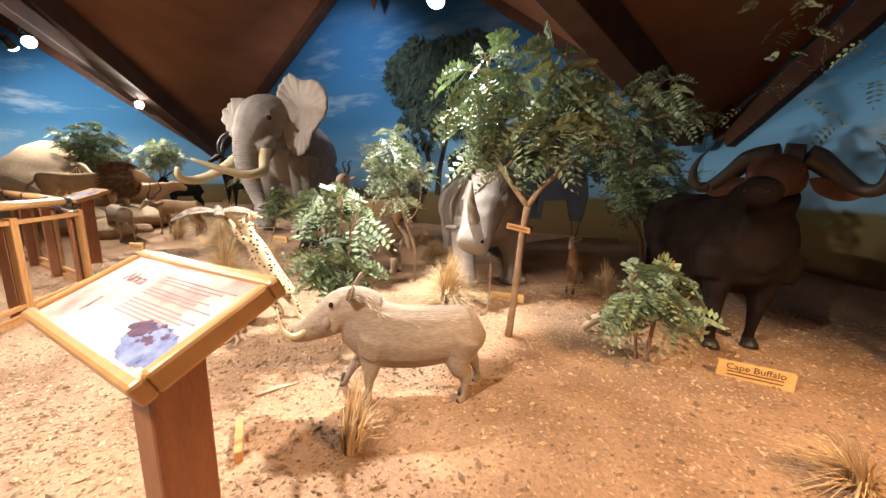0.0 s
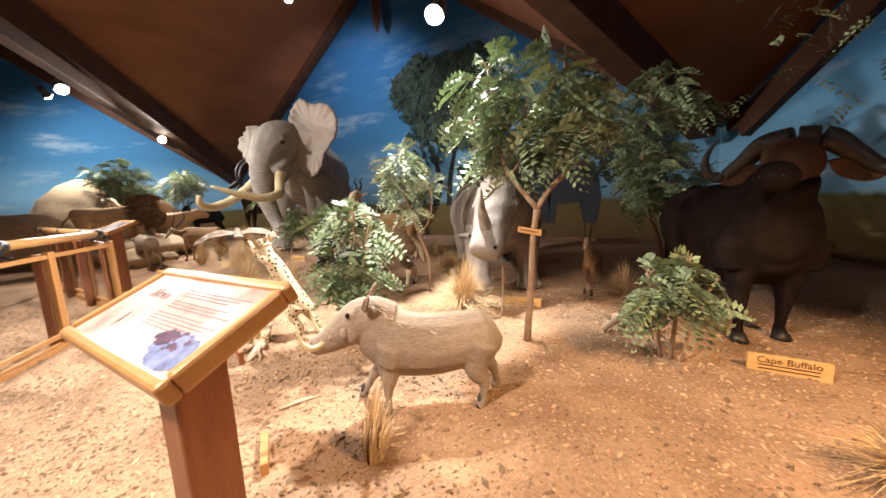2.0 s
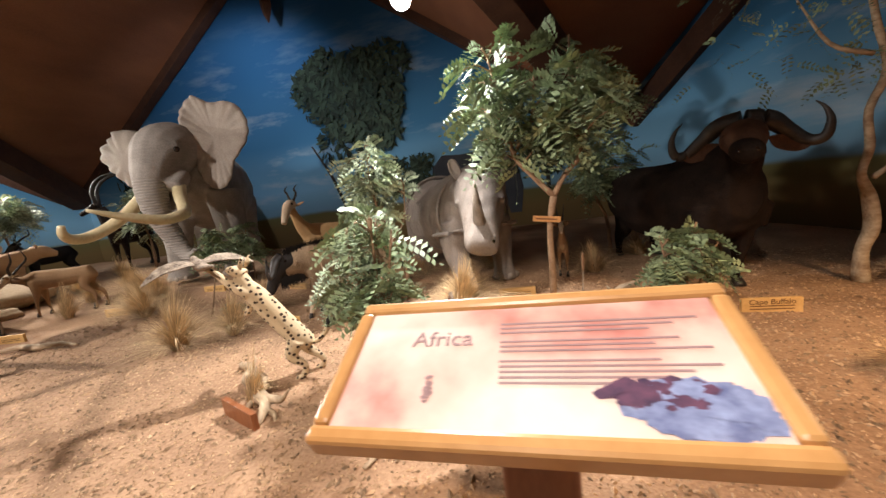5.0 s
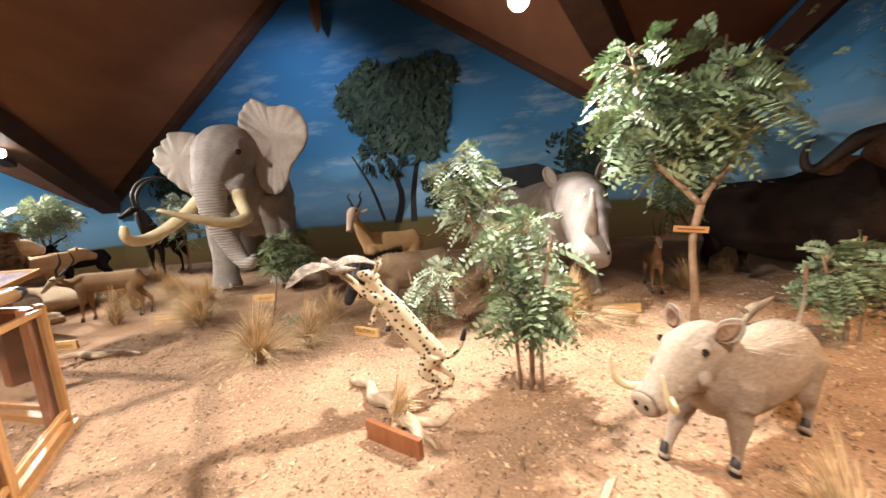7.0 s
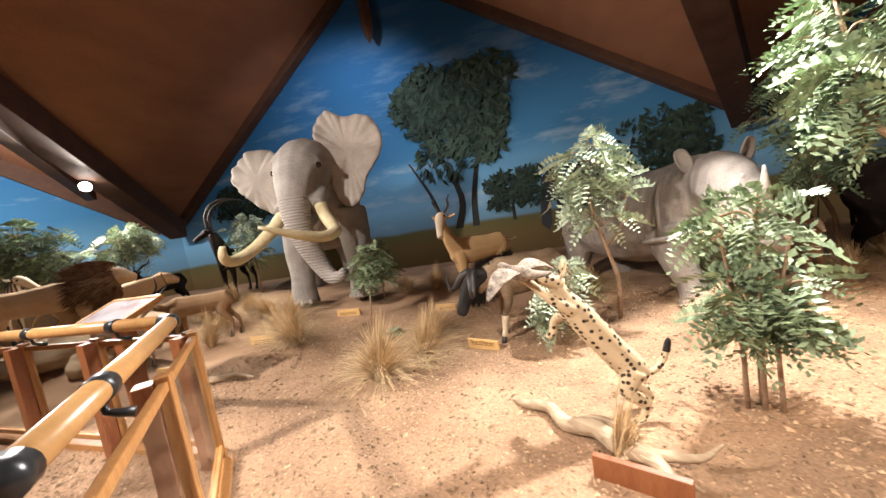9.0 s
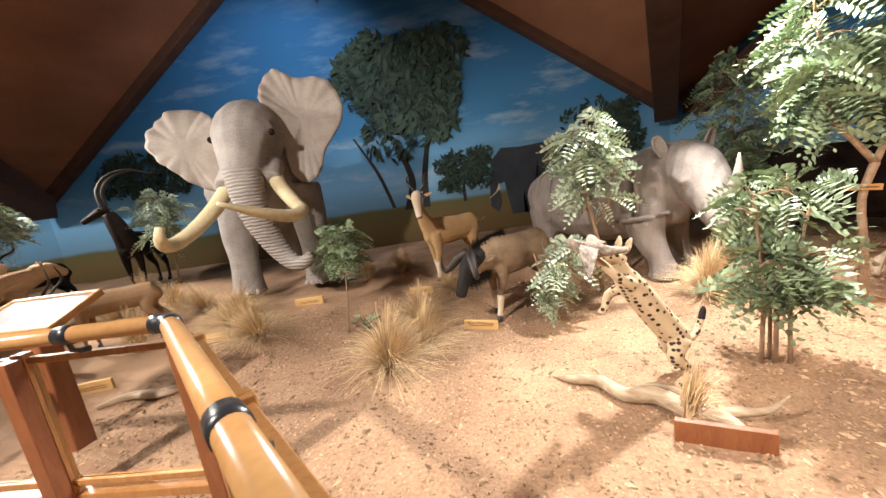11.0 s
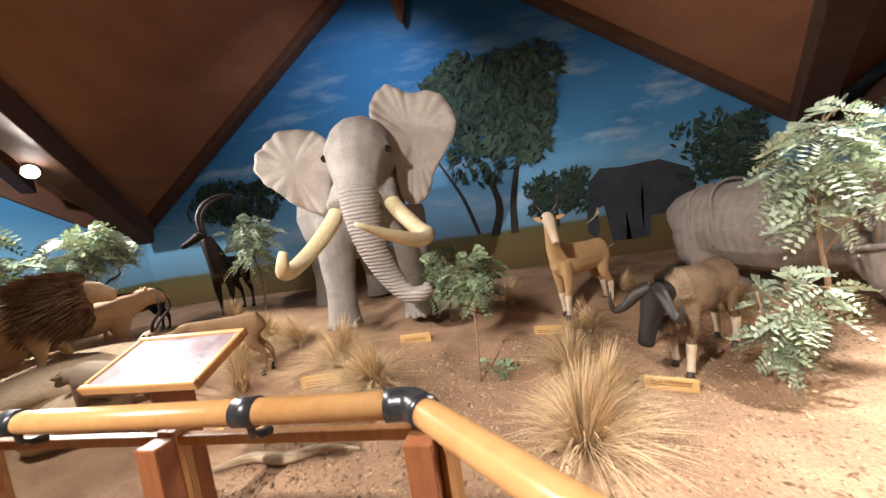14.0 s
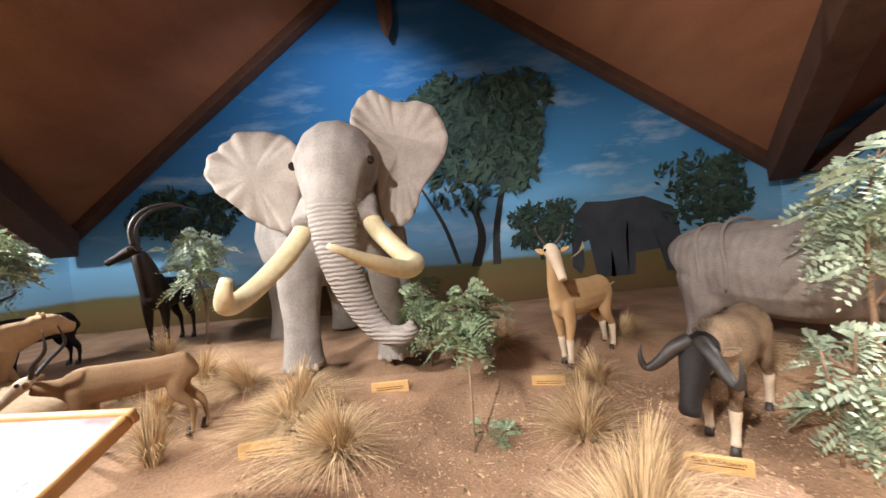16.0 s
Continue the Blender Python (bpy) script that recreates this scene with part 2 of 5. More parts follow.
VOID = mat("plain_wall", (0.10, 0.055, 0.035), (0.15, 0.085, 0.055), 1.5, 0.85, 0.15)


def panel_mat(name, c1, c2, c3):
    """A printed panel: reddish wash at the corners over a pale field, under satin laminate."""
    m = bpy.data.materials.new(name)
    m.use_nodes = True
    n, l = m.node_tree.nodes, m.node_tree.links
    b = n["Principled BSDF"]
    tc = n.new("ShaderNodeTexCoord")
    a = n.new("ShaderNodeTexNoise")
    a.inputs["Scale"].default_value, a.inputs["Detail"].default_value = 2.6, 7
    l.new(tc.outputs["Object"], a.inputs[0])
    ramp = n.new("ShaderNodeValToRGB")
    e = ramp.color_ramp.elements
    e[0].position, e[0].color, e[1].position, e[1].color = 0.34, (*c1, 1), 0.62, (*c3, 1)
    ramp.color_ramp.elements.new(0.47).color = (*c2, 1)
    l.new(a.outputs["Fac"], ramp.inputs[0])
    l.new(ramp.outputs[0], b.inputs["Base Color"])
    b.inputs["Roughness"].default_value = 0.22
    return m


PRINT1 = panel_mat("printed_panel_red", (0.50, 0.17, 0.15), (0.76, 0.50, 0.44), (0.82, 0.72, 0.66))
PRINT2 = panel_mat("printed_panel_grey", (0.20, 0.11, 0.11), (0.30, 0.26, 0.27), (0.36, 0.34, 0.35))
INKP = mat("print_ink", (0.26, 0.16, 0.17), (0.34, 0.22, 0.23), 6, 0.5, 0.0)
INKB = mat("print_blue", (0.10, 0.12, 0.26), (0.30, 0.36, 0.58), 20, 0.4, 0.0)
INKV = mat("print_violet", (0.05, 0.03, 0.07), (0.14, 0.06, 0.11), 30, 0.4, 0.0)


# ---------------- mesh helpers ----------------
def part(name, bm, material, parent=None, label="", smooth=True):
    me = bpy.data.meshes.new(name)
    if isinstance(bm, tuple):
        me.from_pydata(bm[0], [], bm[1])
        me.validate()
    else:
        bm.to_mesh(me)
        bm.free()
    me.materials.append(material)
    if smooth:
        for p in me.polygons:
            p.use_smooth = True
    ob = new(name, me)
    if parent:
        ob.parent = parent
    return tagged(ob, label) if label else ob


def thing(name, m, label, category, group="", kind=""):
    ob = new(name)
    ob.matrix_basis = m
    return tagged(ob, label, category, group, kind)


def spline(pts, k):
    """Catmull-Rom through rows of numbers, k steps a span."""
    p = np.array(pts, float)
    if len(p) < 3 or k < 2:
        return p
    q = np.vstack([2 * p[0] - p[1], p, 2 * p[-1] - p[-2]])
    out = []
    for i in range(1, len(q) - 2):
        for j in range(k):
            t = j / k
            out.append(0.5 * (2 * q[i] + (q[i + 1] - q[i - 1]) * t + (2 * q[i - 1] - 5 * q[i] + 4 * q[i + 1] - q[i + 2]) * t * t + (3 * q[i] - q[i - 1] - 3 * q[i + 1] + q[i + 2]) * t ** 3))
    out.append(p[-1])
    return np.array(out)


def tube(bm, pts, n=12, k=4):
    """A closed tube through rows of x, y, z, half width, half height."""
    pts = [(*p, p[3]) if len(p) == 4 else p for p in pts]
    s = spline(pts, k)
    rings = []
    for i, row in enumerate(s):
        c = Vector(row[:3])
        d = Vector(s[min(i + 1, len(s) - 1)][:3]) - Vector(s[max(i - 1, 0)][:3])
        d = d.normalized() if d.length > 1e-6 else Vector((1, 0, 0))
        ref = Vector((0, 1, 0)) if abs(d.y) < 0.9 else Vector((1, 0, 0))
        up = d.cross(ref).normalized()
        side = up.cross(d).normalized()
        a, b = max(row[3], 0.002), max(row[4], 0.002)
        rings.append([bm.verts.new(c + side * a * math.cos(2 * math.pi * j / n) + up * b * math.sin(2 * math.pi * j / n)) for j in range(n)])
    for r1, r2 in zip(rings, rings[1:]):
        for j in range(n):
            bm.faces.new((r1[j], r1[(j + 1) % n], r2[(j + 1) % n], r2[j]))
    bm.faces.new(rings[0][::-1])
    bm.faces.new(rings[-1])
    return bm


def tubes(*lists, n=12, k=4):
    bm = bmesh.new()
    for pts in lists:
        tube(bm, pts, n, k)
    bmesh.ops.recalc_face_normals(bm, faces=bm.faces)
    return bm


def fused(name, lists, material, parent, voxel, label="", n=14, smooth=6):
    """Tubes melted into one skin."""
    ob = part(name, tubes(*lists, n=n), material, parent, label)
    r = ob.modifiers.new("skin", "REMESH")
    r.mode, r.voxel_size, r.use_smooth_shade = "VOXEL", voxel, True
    s = ob.modifiers.new("soften", "SMOOTH")
    s.factor, s.iterations = 0.5, smooth
    return ob


def box(bm, x0, x1, y0, y1, z0, z1, bevel=0.0, m=None):
    v = bmesh.ops.create_cube(bm, size=1)["verts"]
    for w in v:
        w.co = Vector(((x0 + x1) / 2 + w.co.x * (x1 - x0), (y0 + y1) / 2 + w.co.y * (y1 - y0), (z0 + z1) / 2 + w.co.z * (z1 - z0)))
    if bevel:
        es = list({e for w in v for e in w.link_edges})
        v = bmesh.ops.bevel(bm, geom=es, offset=bevel, segments=2, affect="EDGES", profile=0.5)["verts"]
    if m is not None:
        bmesh.ops.transform(bm, matrix=m, verts=list(v))
    return bm


def bx(*a, **k):
    return box(bmesh.new(), *a, **k)


def flap(outline, thick, bend, material, name, parent, label="", fold=0.0):
    """An ear: a rounded sheet with thickness. outline: local points round it, first the root."""
    bm = bmesh.new()
    o = spline([*outline, outline[0]], 5)[:-1]
    c = sum((Vector(p) for p in o), Vector()) / len(o)
    rings = []
    for f in (1.0, 0.9, 0.75, 0.5, 0.25):
        rings.append([bm.verts.new(c + (Vector(p) - c) * f + Vector(bend) * (1 - f * f) + Vector((fold * f ** 4 * (math.sin(1.3 * i) + math.sin(0.47 * i + 1)), 0, 0))) for i, p in enumerate(o)])
    mid = bm.verts.new(c + Vector(bend))
    m = len(o)
    for r1, r2 in zip(rings, rings[1:]):
        for j in range(m):
            bm.faces.new((r1[j], r1[(j + 1) % m], r2[(j + 1) % m], r2[j]))
    for j in range(m):
        bm.faces.new((rings[-1][j], rings[-1][(j + 1) % m], mid))
    bmesh.ops.recalc_face_normals(bm, faces=bm.faces)
    ob = part(name, bm, material, parent, label)
    s = ob.modifiers.new("thickness", "SOLIDIFY")
    s.thickness, s.offset = thick, 0
    return ob


def ball(name, p, r, material, parent, scale=(1, 1, 1)):
    bm = bmesh.new()
    bmesh.ops.create_icosphere(bm, subdivisions=2, radius=r)
    for v in bm.verts:
        v.co = Vector(p) + Vector((v.co.x * scale[0], v.co.y * scale[1], v.co.z * scale[2]))
    return part(name, bm, material, parent)


def step(a, b, x):
    t = min(1, max(0, (x - a) / (b - a)))
    return t * t * (3 - 2 * t)


def ground_z(x, y):
    dip = step(-7.6, -6.0, x) * step(-2.2, -3.6, x) * step(2.4, 3.8, y) * step(6.4, 5.0, y)
    return 0.16 * step(4.6, 7.4, y) - 0.13 * dip + 0.2 * step(-7.6, -11.5, x) * step(2.6, 4.6, y)


def on_ground(x, y, turn=0, dz=0.0):
    return pose(x, y, ground_z(x, y) + dz, 0, 0, turn)


# ---------------- structure ----------------
def slab(name, pts, thick, material, parent=None, label="", kind="structure"):
    """A flat polygon with thickness along its normal."""
    bm = bmesh.new()
    f = bm.faces.new([bm.verts.new(p) for p in pts])
    f.normal_update()
    nrm = f.normal.copy()
    g = bmesh.ops.extrude_face_region(bm, geom=[f])
    bmesh.ops.translate(bm, verts=[v for v in g["geom"] if isinstance(v, bmesh.types.BMVert)], vec=nrm * thick)
    bmesh.ops.recalc_face_normals(bm, faces=bm.faces)
    return tagged(part(name, bm, material, parent, smooth=False), label, "", "", kind)


HUB = (-7.1, -4.2, 8.9)
APEX, CL, CR = (-7.1, 9.95, 8.9), (-15.8, 9.95, 2.65), (1.7, 9.95, 2.7)
APEX2, CL2 = (-19.9, 2.6, 8.4), (-24.1, -4.8, 2.2)
APEX3, CR2 = (5.9, 2.6, 8.4), (10.1, -4.8, 2.2)
BACKL, BACKR = (-24.1, -11.0, 2.2), (10.1, -11.0, 2.2)


def down(p, z=-0.4):
    return (p[0], p[1], z)


slab("wall_north", [down(CL), down(CR), CR, APEX, CL], -0.2, MURAL, label="gable wall with a painted mural of blue sky and dry plains")
slab("wall_west", [down(CL2), down(CL), CL, APEX2, CL2], -0.2, MURAL, label="gable wall with a painted mural of cloudy sky and hills")
slab("wall_east", [down(CR), down(CR2), CR2, APEX3, CR], -0.2, MURAL, label="gable wall with a painted mural of dusky sky and plains")
slab("wall_south", [down(BACKR), down(BACKL), (-24.1, -11, 9), (10.1, -11, 9)], -0.2, VOID, label="plain brown wall behind the visitor walkway")
slab("wall_southwest", [down(BACKL), down(CL2), CL2, (-24.1, -11, 9)], -0.2, VOID, label="plain brown side wall")
slab("wall_southeast", [down(CR2), down(BACKR), (10.1, -11, 9), CR2], -0.2, VOID, label="plain brown side wall")
roof = bmesh.new()
for tri in ((HUB, CL, APEX), (HUB, APEX, CR), (HUB, APEX2, CL), (HUB, CL2, APEX2), (HUB, CR, APEX3), (HUB, APEX3, CR2), (HUB, (-24.1, -11, 9), CL2), (HUB, (10.1, -11, 9), (-24.1, -11, 9)), (HUB, CR2, (10.1, -11, 9))):
    roof.faces.new([roof.verts.new(p) for p in tri])
tagged(part("ceiling", roof, CEIL, smooth=False), "sloping brown boarded ceiling of a many-gabled roof", kind="structure")


def beam(p, q, w, h, label, drop=0.0):
    """A squared timber between two points, hung under them."""
    a, b = Vector(p), Vector(q)
    d = (b - a).normalized()
    side = d.cross(Vector((0, 0, 1))).normalized()
    up = side.cross(d).normalized()
    m = Matrix((side, d, up)).transposed().to_4x4()
    m.translation = (a + b) / 2 - up * (h / 2 + drop)
    ob = part("beam", bx(-w / 2, w / 2, -(b - a).length / 2, (b - a).length / 2, -h / 2, h / 2, bevel=0.015), BEAM, smooth=False)
    ob.matrix_basis = m
    return tagged(ob, label, kind="structure")


beam((-15.4, 9.6, 2.85), HUB, 0.5, 0.6, "heavy dark timber valley beam under the roof")
beam((1.4, 9.6, 2.95), HUB, 0.5, 0.6, "heavy dark timber valley beam under the roof")
beam((-15.7, 9.75, 2.85), (-7.1, 9.75, 9.0), 0.3, 0.3, "dark timber rafter along the painted gable")
beam((1.6, 9.75, 2.9), (-7.1, 9.75, 9.0), 0.3, 0.3, "dark timber rafter along the painted gable")
beam((-15.9, 9.6, 2.9), (-19.8, 2.7, 8.4), 0.3, 0.45, "dark timber rafter along the painted gable")
beam((1.9, 9.5, 2.7), (5.8, 2.7, 8.3), 0.3, 0.45, "dark timber rafter along the painted gable")
beam((-7.1, 9.7, 8.95), (-7.1, -4.0, 8.95), 0.3, 0.6, "dark timber ridge beam")
beam((-15.9, 7.6, 4.05), (-9.3, 1.4, 5.1), 0.25, 0.35, "dark timber tie carrying spotlights")
king = tubes([(-7.15, 9.5, 8.3, 0.17), (-7.15, 9.5, 7.0, 0.17), (-7.15, 9.5, 6.8, 0.13), (-7.15, 9.5, 6.55, 0.02)], n=4, k=1)
tagged(part("king_post", king, BEAM, smooth=False), "dark timber pendant post with a pointed foot", kind="structure")
stub = tubes([(1.85, 9.4, 3.8, 0.16), (1.85, 9.4, 2.5, 0.16)], n=4, k=1)
tagged(part("drop_post", stub, BEAM, smooth=False), "dark timber stub post under the roof", kind="structure")

# ground: one sheet with low mounds
xs, ys = np.arange(-24.4, 10.5, 0.13), np.arange(-11.3, 10.2, 0.13)
gv = []
for y in ys:
    for x in xs:
        gv.append((x, y, ground_z(x, y) + 0.035 * noise.noise((x * 0.9, y * 0.9, 0)) * step(0.2, 2.0, y) + 0.012 * noise.noise((x * 4, y * 4, 5))))
nx = len(xs)
gf = [(j * nx + i, j * nx + i + 1, (j + 1) * nx + i + 1, (j + 1) * nx + i) for j in range(len(ys) - 1) for i in range(nx - 1)]
tagged(part("ground", (gv, gf), DIRT), "dry sandy earth strewn with wood chips and gravel", kind="structure")

rng = random.Random(7)
cv, cf = [], []
for _ in range(62000):
    x, y = rng.uniform(-8.0, 3.2), 0.1 + 5.4 * rng.random() ** 1.4
    s = rng.uniform(0.004, 0.014) * (1.9 if rng.random() < 0.1 else 1)
    z = ground_z(x, y) + 0.035 * noise.noise((x * 0.9, y * 0.9, 0)) * step(0.2, 2.0, y) + 0.012 * noise.noise((x * 4, y * 4, 5)) + s * 0.15
    a = rng.uniform(0, 6.28)
    u, w = Vector((math.cos(a), math.sin(a), rng.uniform(-0.3, 0.3))) * s * rng.uniform(0.9, 1.8), Vector((-math.sin(a), math.cos(a), rng.uniform(-0.3, 0.3))) * s * 0.7
    k, c = len(cv), Vector((x, y, z))
    cv += [c + u, c + w, c - u, c - w, c + Vector((0, 0, s * 0.6))]
    cf += [(k, k + 1, k + 4), (k + 1, k + 2, k + 4), (k + 2, k + 3, k + 4), (k + 3, k, k + 4)]
tagged(part("wood_chips", (cv, cf), CHIP, smooth=False), "scattered tan wood chips and small stones", "wood chips", kind="stuff")


# painted things on the mural, as flat paint on the wall
def painted_tree(cx, cz, rx, rz, n, trunk, leaf=0.16, seed=1):
    r = random.Random(seed)
    v, f = [], []
    lumps = [(cx + rx * r.uniform(-0.75, 0.75), cz + rz * r.uniform(-0.7, 0.7), r.uniform(0.2, 0.46)) for _ in range(20)] + [(cx, cz + 0.1 * rz, 0.72)] * 4
    for i in range(n):
        lx, lz, lr = lumps[i % len(lumps)]
        a, q = r.uniform(0, 6.283), math.sqrt(r.random())
        x, z = lx + math.cos(a) * q * lr * rx, lz + math.sin(a) * q * lr * rz
        t, s = r.uniform(0, 3.14), leaf * r.uniform(0.5, 1.3)
        dx, dz = math.cos(t) * s, math.sin(t) * s
        y = 9.94 - 0.1 * r.random()
        k = len(v)
        v += [(x - dx, y, z - dz), (x + dz * 0.35, y - 0.01, z - dx * 0.35), (x + dx, y, z + dz), (x - dz * 0.35, y + 0.003, z + dx * 0.35)]
        f.append((k, k + 1, k + 2, k + 3))
    ob = thing("painted_tree", Matrix(), "dark green tree painted on the mural", "painting")
    part("painted_crown", (v, f), PAINTG, ob, smooth=False)
    bm = bmesh.new()
    for pts in trunk:
        s = spline(pts, 4)
        l = [bm.verts.new((p[0] - p[2], 9.943, p[1])) for p in s] + [bm.verts.new((p[0] + p[2], 9.943, p[1])) for p in s[::-1]]
        bm.faces.new(l)
    part("painted_stem", bm, PAINTT, ob, smooth=False)
    return ob


painted_tree(-5.3, 4.15, 1.75, 1.6, 2100, [[(-5.6, 1.1, 0.12), (-5.4, 2.0, 0.09), (-5.9, 3.4, 0.05)], [(-5.1, 1.1, 0.1), (-5.0, 2.1, 0.08), (-4.6, 3.6, 0.05)], [(-6.0, 1.2, 0.05), (-6.3, 2.2, 0.05), (-6.8, 3.2, 0.03)]], seed=3)
painted_tree(-4.0, 2.0, 0.85, 0.65, 700, [[(-4.0, 1.1, 0.05), (-4.0, 1.9, 0.03)]], 0.11, 4)
painted_tree(-12.6, 3.0, 1.4, 0.75, 900, [[(-12.6, 1.2, 0.06), (-12.6, 2.8, 0.04)]], 0.12, 5)
painted_tree(0.0, 2.4, 1.2, 0.9, 800, [[(0.0, 1.1, 0.06), (0.0, 2.3, 0.04)]], 0.12, 6)


def painted_elephant(x, s, flip=1):
    o = [(0, 0.0), (0.0, 0.9), (0.1, 1.35), (-0.25, 1.75), (-0.85, 1.8), (-1.15, 1.5), (-1.25, 0.9), (-1.28, 0.3), (-1.1, 0.12), (-1.0, 0.35), (-1.0, 0.85), (-0.85, 0.9), (-0.72, 0.0), (-0.4, 0.0), (-0.35, 0.7), (-0.28, 0.0)]
    body = [(-0.6, 0.7), (-0.5, 1.75), (0.5, 1.8), (1.15, 1.5), (1.3, 0.7), (1.2, 0.0), (0.9, 0.0), (0.8, 0.55), (0.2, 0.5), (0.15, 0.0), (-0.2, 0.0)]
    ob = thing("painted_elephant", Matrix(), "dark grey elephant painted on the mural", "painting")
    for name, line, y in (("painted_head", o, 9.925), ("painted_body", body, 9.931)):
        bm = bmesh.new()
        bm.faces.new([bm.verts.new((x + flip * a * s, y, 0.55 + b * s)) for a, b in line])
        bmesh.ops.triangulate(bm, faces=bm.faces)
        part(name, bm, PAINTE, ob, smooth=False)
    bm = bmesh.new()
    bm.faces.new([bm.verts.new((x + flip * a * s, 9.918, 0.55 + b * s)) for a, b in ((-1.0, 0.9), (-1.1, 0.68), (-1.33, 0.5), (-1.15, 0.6), (-0.97, 0.74))])
    part("painted_tusk", bm, IVORY, ob, smooth=False)


painted_elephant(-2.0, 1.02)


# ---------------- spotlights ----------------
def spotlight(eye, target, watts, cone, colour, radius):
    m = look(eye, target)
    ob = thing("spotlight", m, "black can spotlight with a bright round lens", "spotlight", "ceiling spotlights")
    part("housing", tubes([(0, 0, 0.26, 0.03), (0, 0, 0.25, 0.075), (0, 0, 0.06, 0.095), (0, 0, 0.0, 0.115)], n=20, k=2), STEEL, ob)
    part("lens", tubes([(0, 0, -0.004, 0.112), (0, 0, -0.03, 0.105), (0, 0, -0.07, 0.07), (0, 0, -0.09, 0.02)], n=20, k=2), LENSM, ob, "glowing white lens")
    part("yoke", tubes([(0, 0.11, 0.12, 0.012), (0, 0.12, 0.28, 0.012), (0, 0, 0.34, 0.012), (0, -0.12, 0.28, 0.012), (0, -0.11, 0.12, 0.012)], n=6), STEEL, ob)
    part("stem", tubes([(0, 0, 0.33, 0.012), (0, 0.1, 0.75, 0.012)], n=6, k=1), STEEL, ob)
    d = bpy.data.lights.new("spot", "SPOT")
    d.energy, d.color, d.spot_size, d.spot_blend, d.shadow_soft_size = watts, colour, radians(cone), 0.6, radius
    lamp = new("spot_light", d)
    lamp.matrix_world = m @ pose(0, 0, -0.12 - radius)
    return ob


for row in LAMPS:
    spotlight(*row)


L1_BL, L1_BR, L1_TL = (-1.56, 0.335, 1.033), (-0.765, 0.272, 1.055), (-1.552, 0.66, 1.18)
L2_BL, L2_BR, L2_TL = (-8.2, 2.4, 1.06), (-7.38, 2.33, 1.06), (-8.15, 2.8, 1.22)
RAIL_PTS = [(-4.72, 0.4, 1.13), (-6.1, 1.84, 1.13), (-9.4, 2.05, 1.13)]


# ---------------- railing, lecterns, labels ----------------
def board(name, m, text_rows, printing, title, extra):
    """A lectern: sloping framed panel on a square post. The local origin is the panel's middle; -y is the reader's side."""
    ob = thing("lectern", Matrix(), name, "lectern")
    w, d = extra["w"], extra["d"]
    pan = part("panel", bx(-w / 2, w / 2, -d / 2, d / 2, -0.012, 0.006), printing, ob, "printed panel with a reddish wash", smooth=False)
    pan.matrix_basis = m
    for a in ((-w / 2 - 0.035, w / 2 + 0.035, -d / 2 - 0.035, -d / 2), (-w / 2 - 0.035, w / 2 + 0.035, d / 2, d / 2 + 0.035), (-w / 2 - 0.035, -w / 2, -d / 2, d / 2), (w / 2, w / 2 + 0.035, -d / 2, d / 2)):
        f = part("frame_strip", bx(a[0], a[1], a[2], a[3], -0.04, 0.018, bevel=0.01), RAILW, ob, smooth=False)
        f.matrix_basis = m
    b = part("backing", bx(-w / 2, w / 2, -d / 2, d / 2, -0.036, -0.014), POSTW, ob, smooth=False)
    b.matrix_basis = m
    c = m.translation
    px, py = extra["post"]
    part("post", bx(px - 0.075, px + 0.075, py - 0.075, py + 0.075, ground_z(px, py) - 0.05, c.z - 0.03 - extra.get("drop", 0.0), bevel=0.012, m=Matrix.Translation((px, py, 0)) @ pose(0, 0, 0, 0, 0, extra["turn"]) @ Matrix.Translation((-px, -py, 0))), POSTW, ob, "red-brown square post", smooth=False)
    for x0, x1, y in text_rows:
        t = part("text_line", bx(x0 * w, x1 * w, y * d - 0.0022, y * d + 0.0022, 0.0062, 0.0075), INKP, ob, smooth=False)
        t.matrix_basis = m
    if title:
        word, x, y, size = title
        cu = bpy.data.curves.new("title", "FONT")
        cu.body, cu.size, cu.extrude = word, size, 0.0008
        cu.materials.append(INKP)
        t = new("title", cu)
        t.parent, t.matrix_basis = ob, m @ pose(x * w, y * d, 0.0075)
    return ob, m


def picture_blobs(ob, m, w, d, cx, cy, rx, ry, n, material, name, seed, size=0.012):
    r = random.Random(seed)
    v, f = [], []
    for i in range(n):
        a, q = r.uniform(0, 6.283), math.sqrt(r.random())
        x, y, s, t = (cx + math.cos(a) * q * rx) * w, (cy + math.sin(a) * q * ry) * d, size * r.uniform(0.5, 1.4), r.uniform(0, 3)
        z, k = 0.0066 + 0.0025 * i / n, len(v)
        v += [(x + math.cos(t + j * 1.2566) * s, y + math.sin(t + j * 1.2566) * s * 0.7, z) for j in range(5)]
        f.append((k, k + 1, k + 2, k + 3, k + 4))
    o = part(name, (v, f), material, ob, smooth=False)
    o.matrix_basis = m
    return o


def frame_from(bl, br, tl):
    bl, br, tl = Vector(bl), Vector(br), Vector(tl)
    x = (br - bl).normalized()
    z = x.cross(tl - bl).normalized()
    y = z.cross(x)
    m = Matrix((x, y, z)).transposed().to_4x4()
    m.translation = (br + tl) / 2
    return m, (br - bl).length - 0.07, (tl - bl).length - 0.07


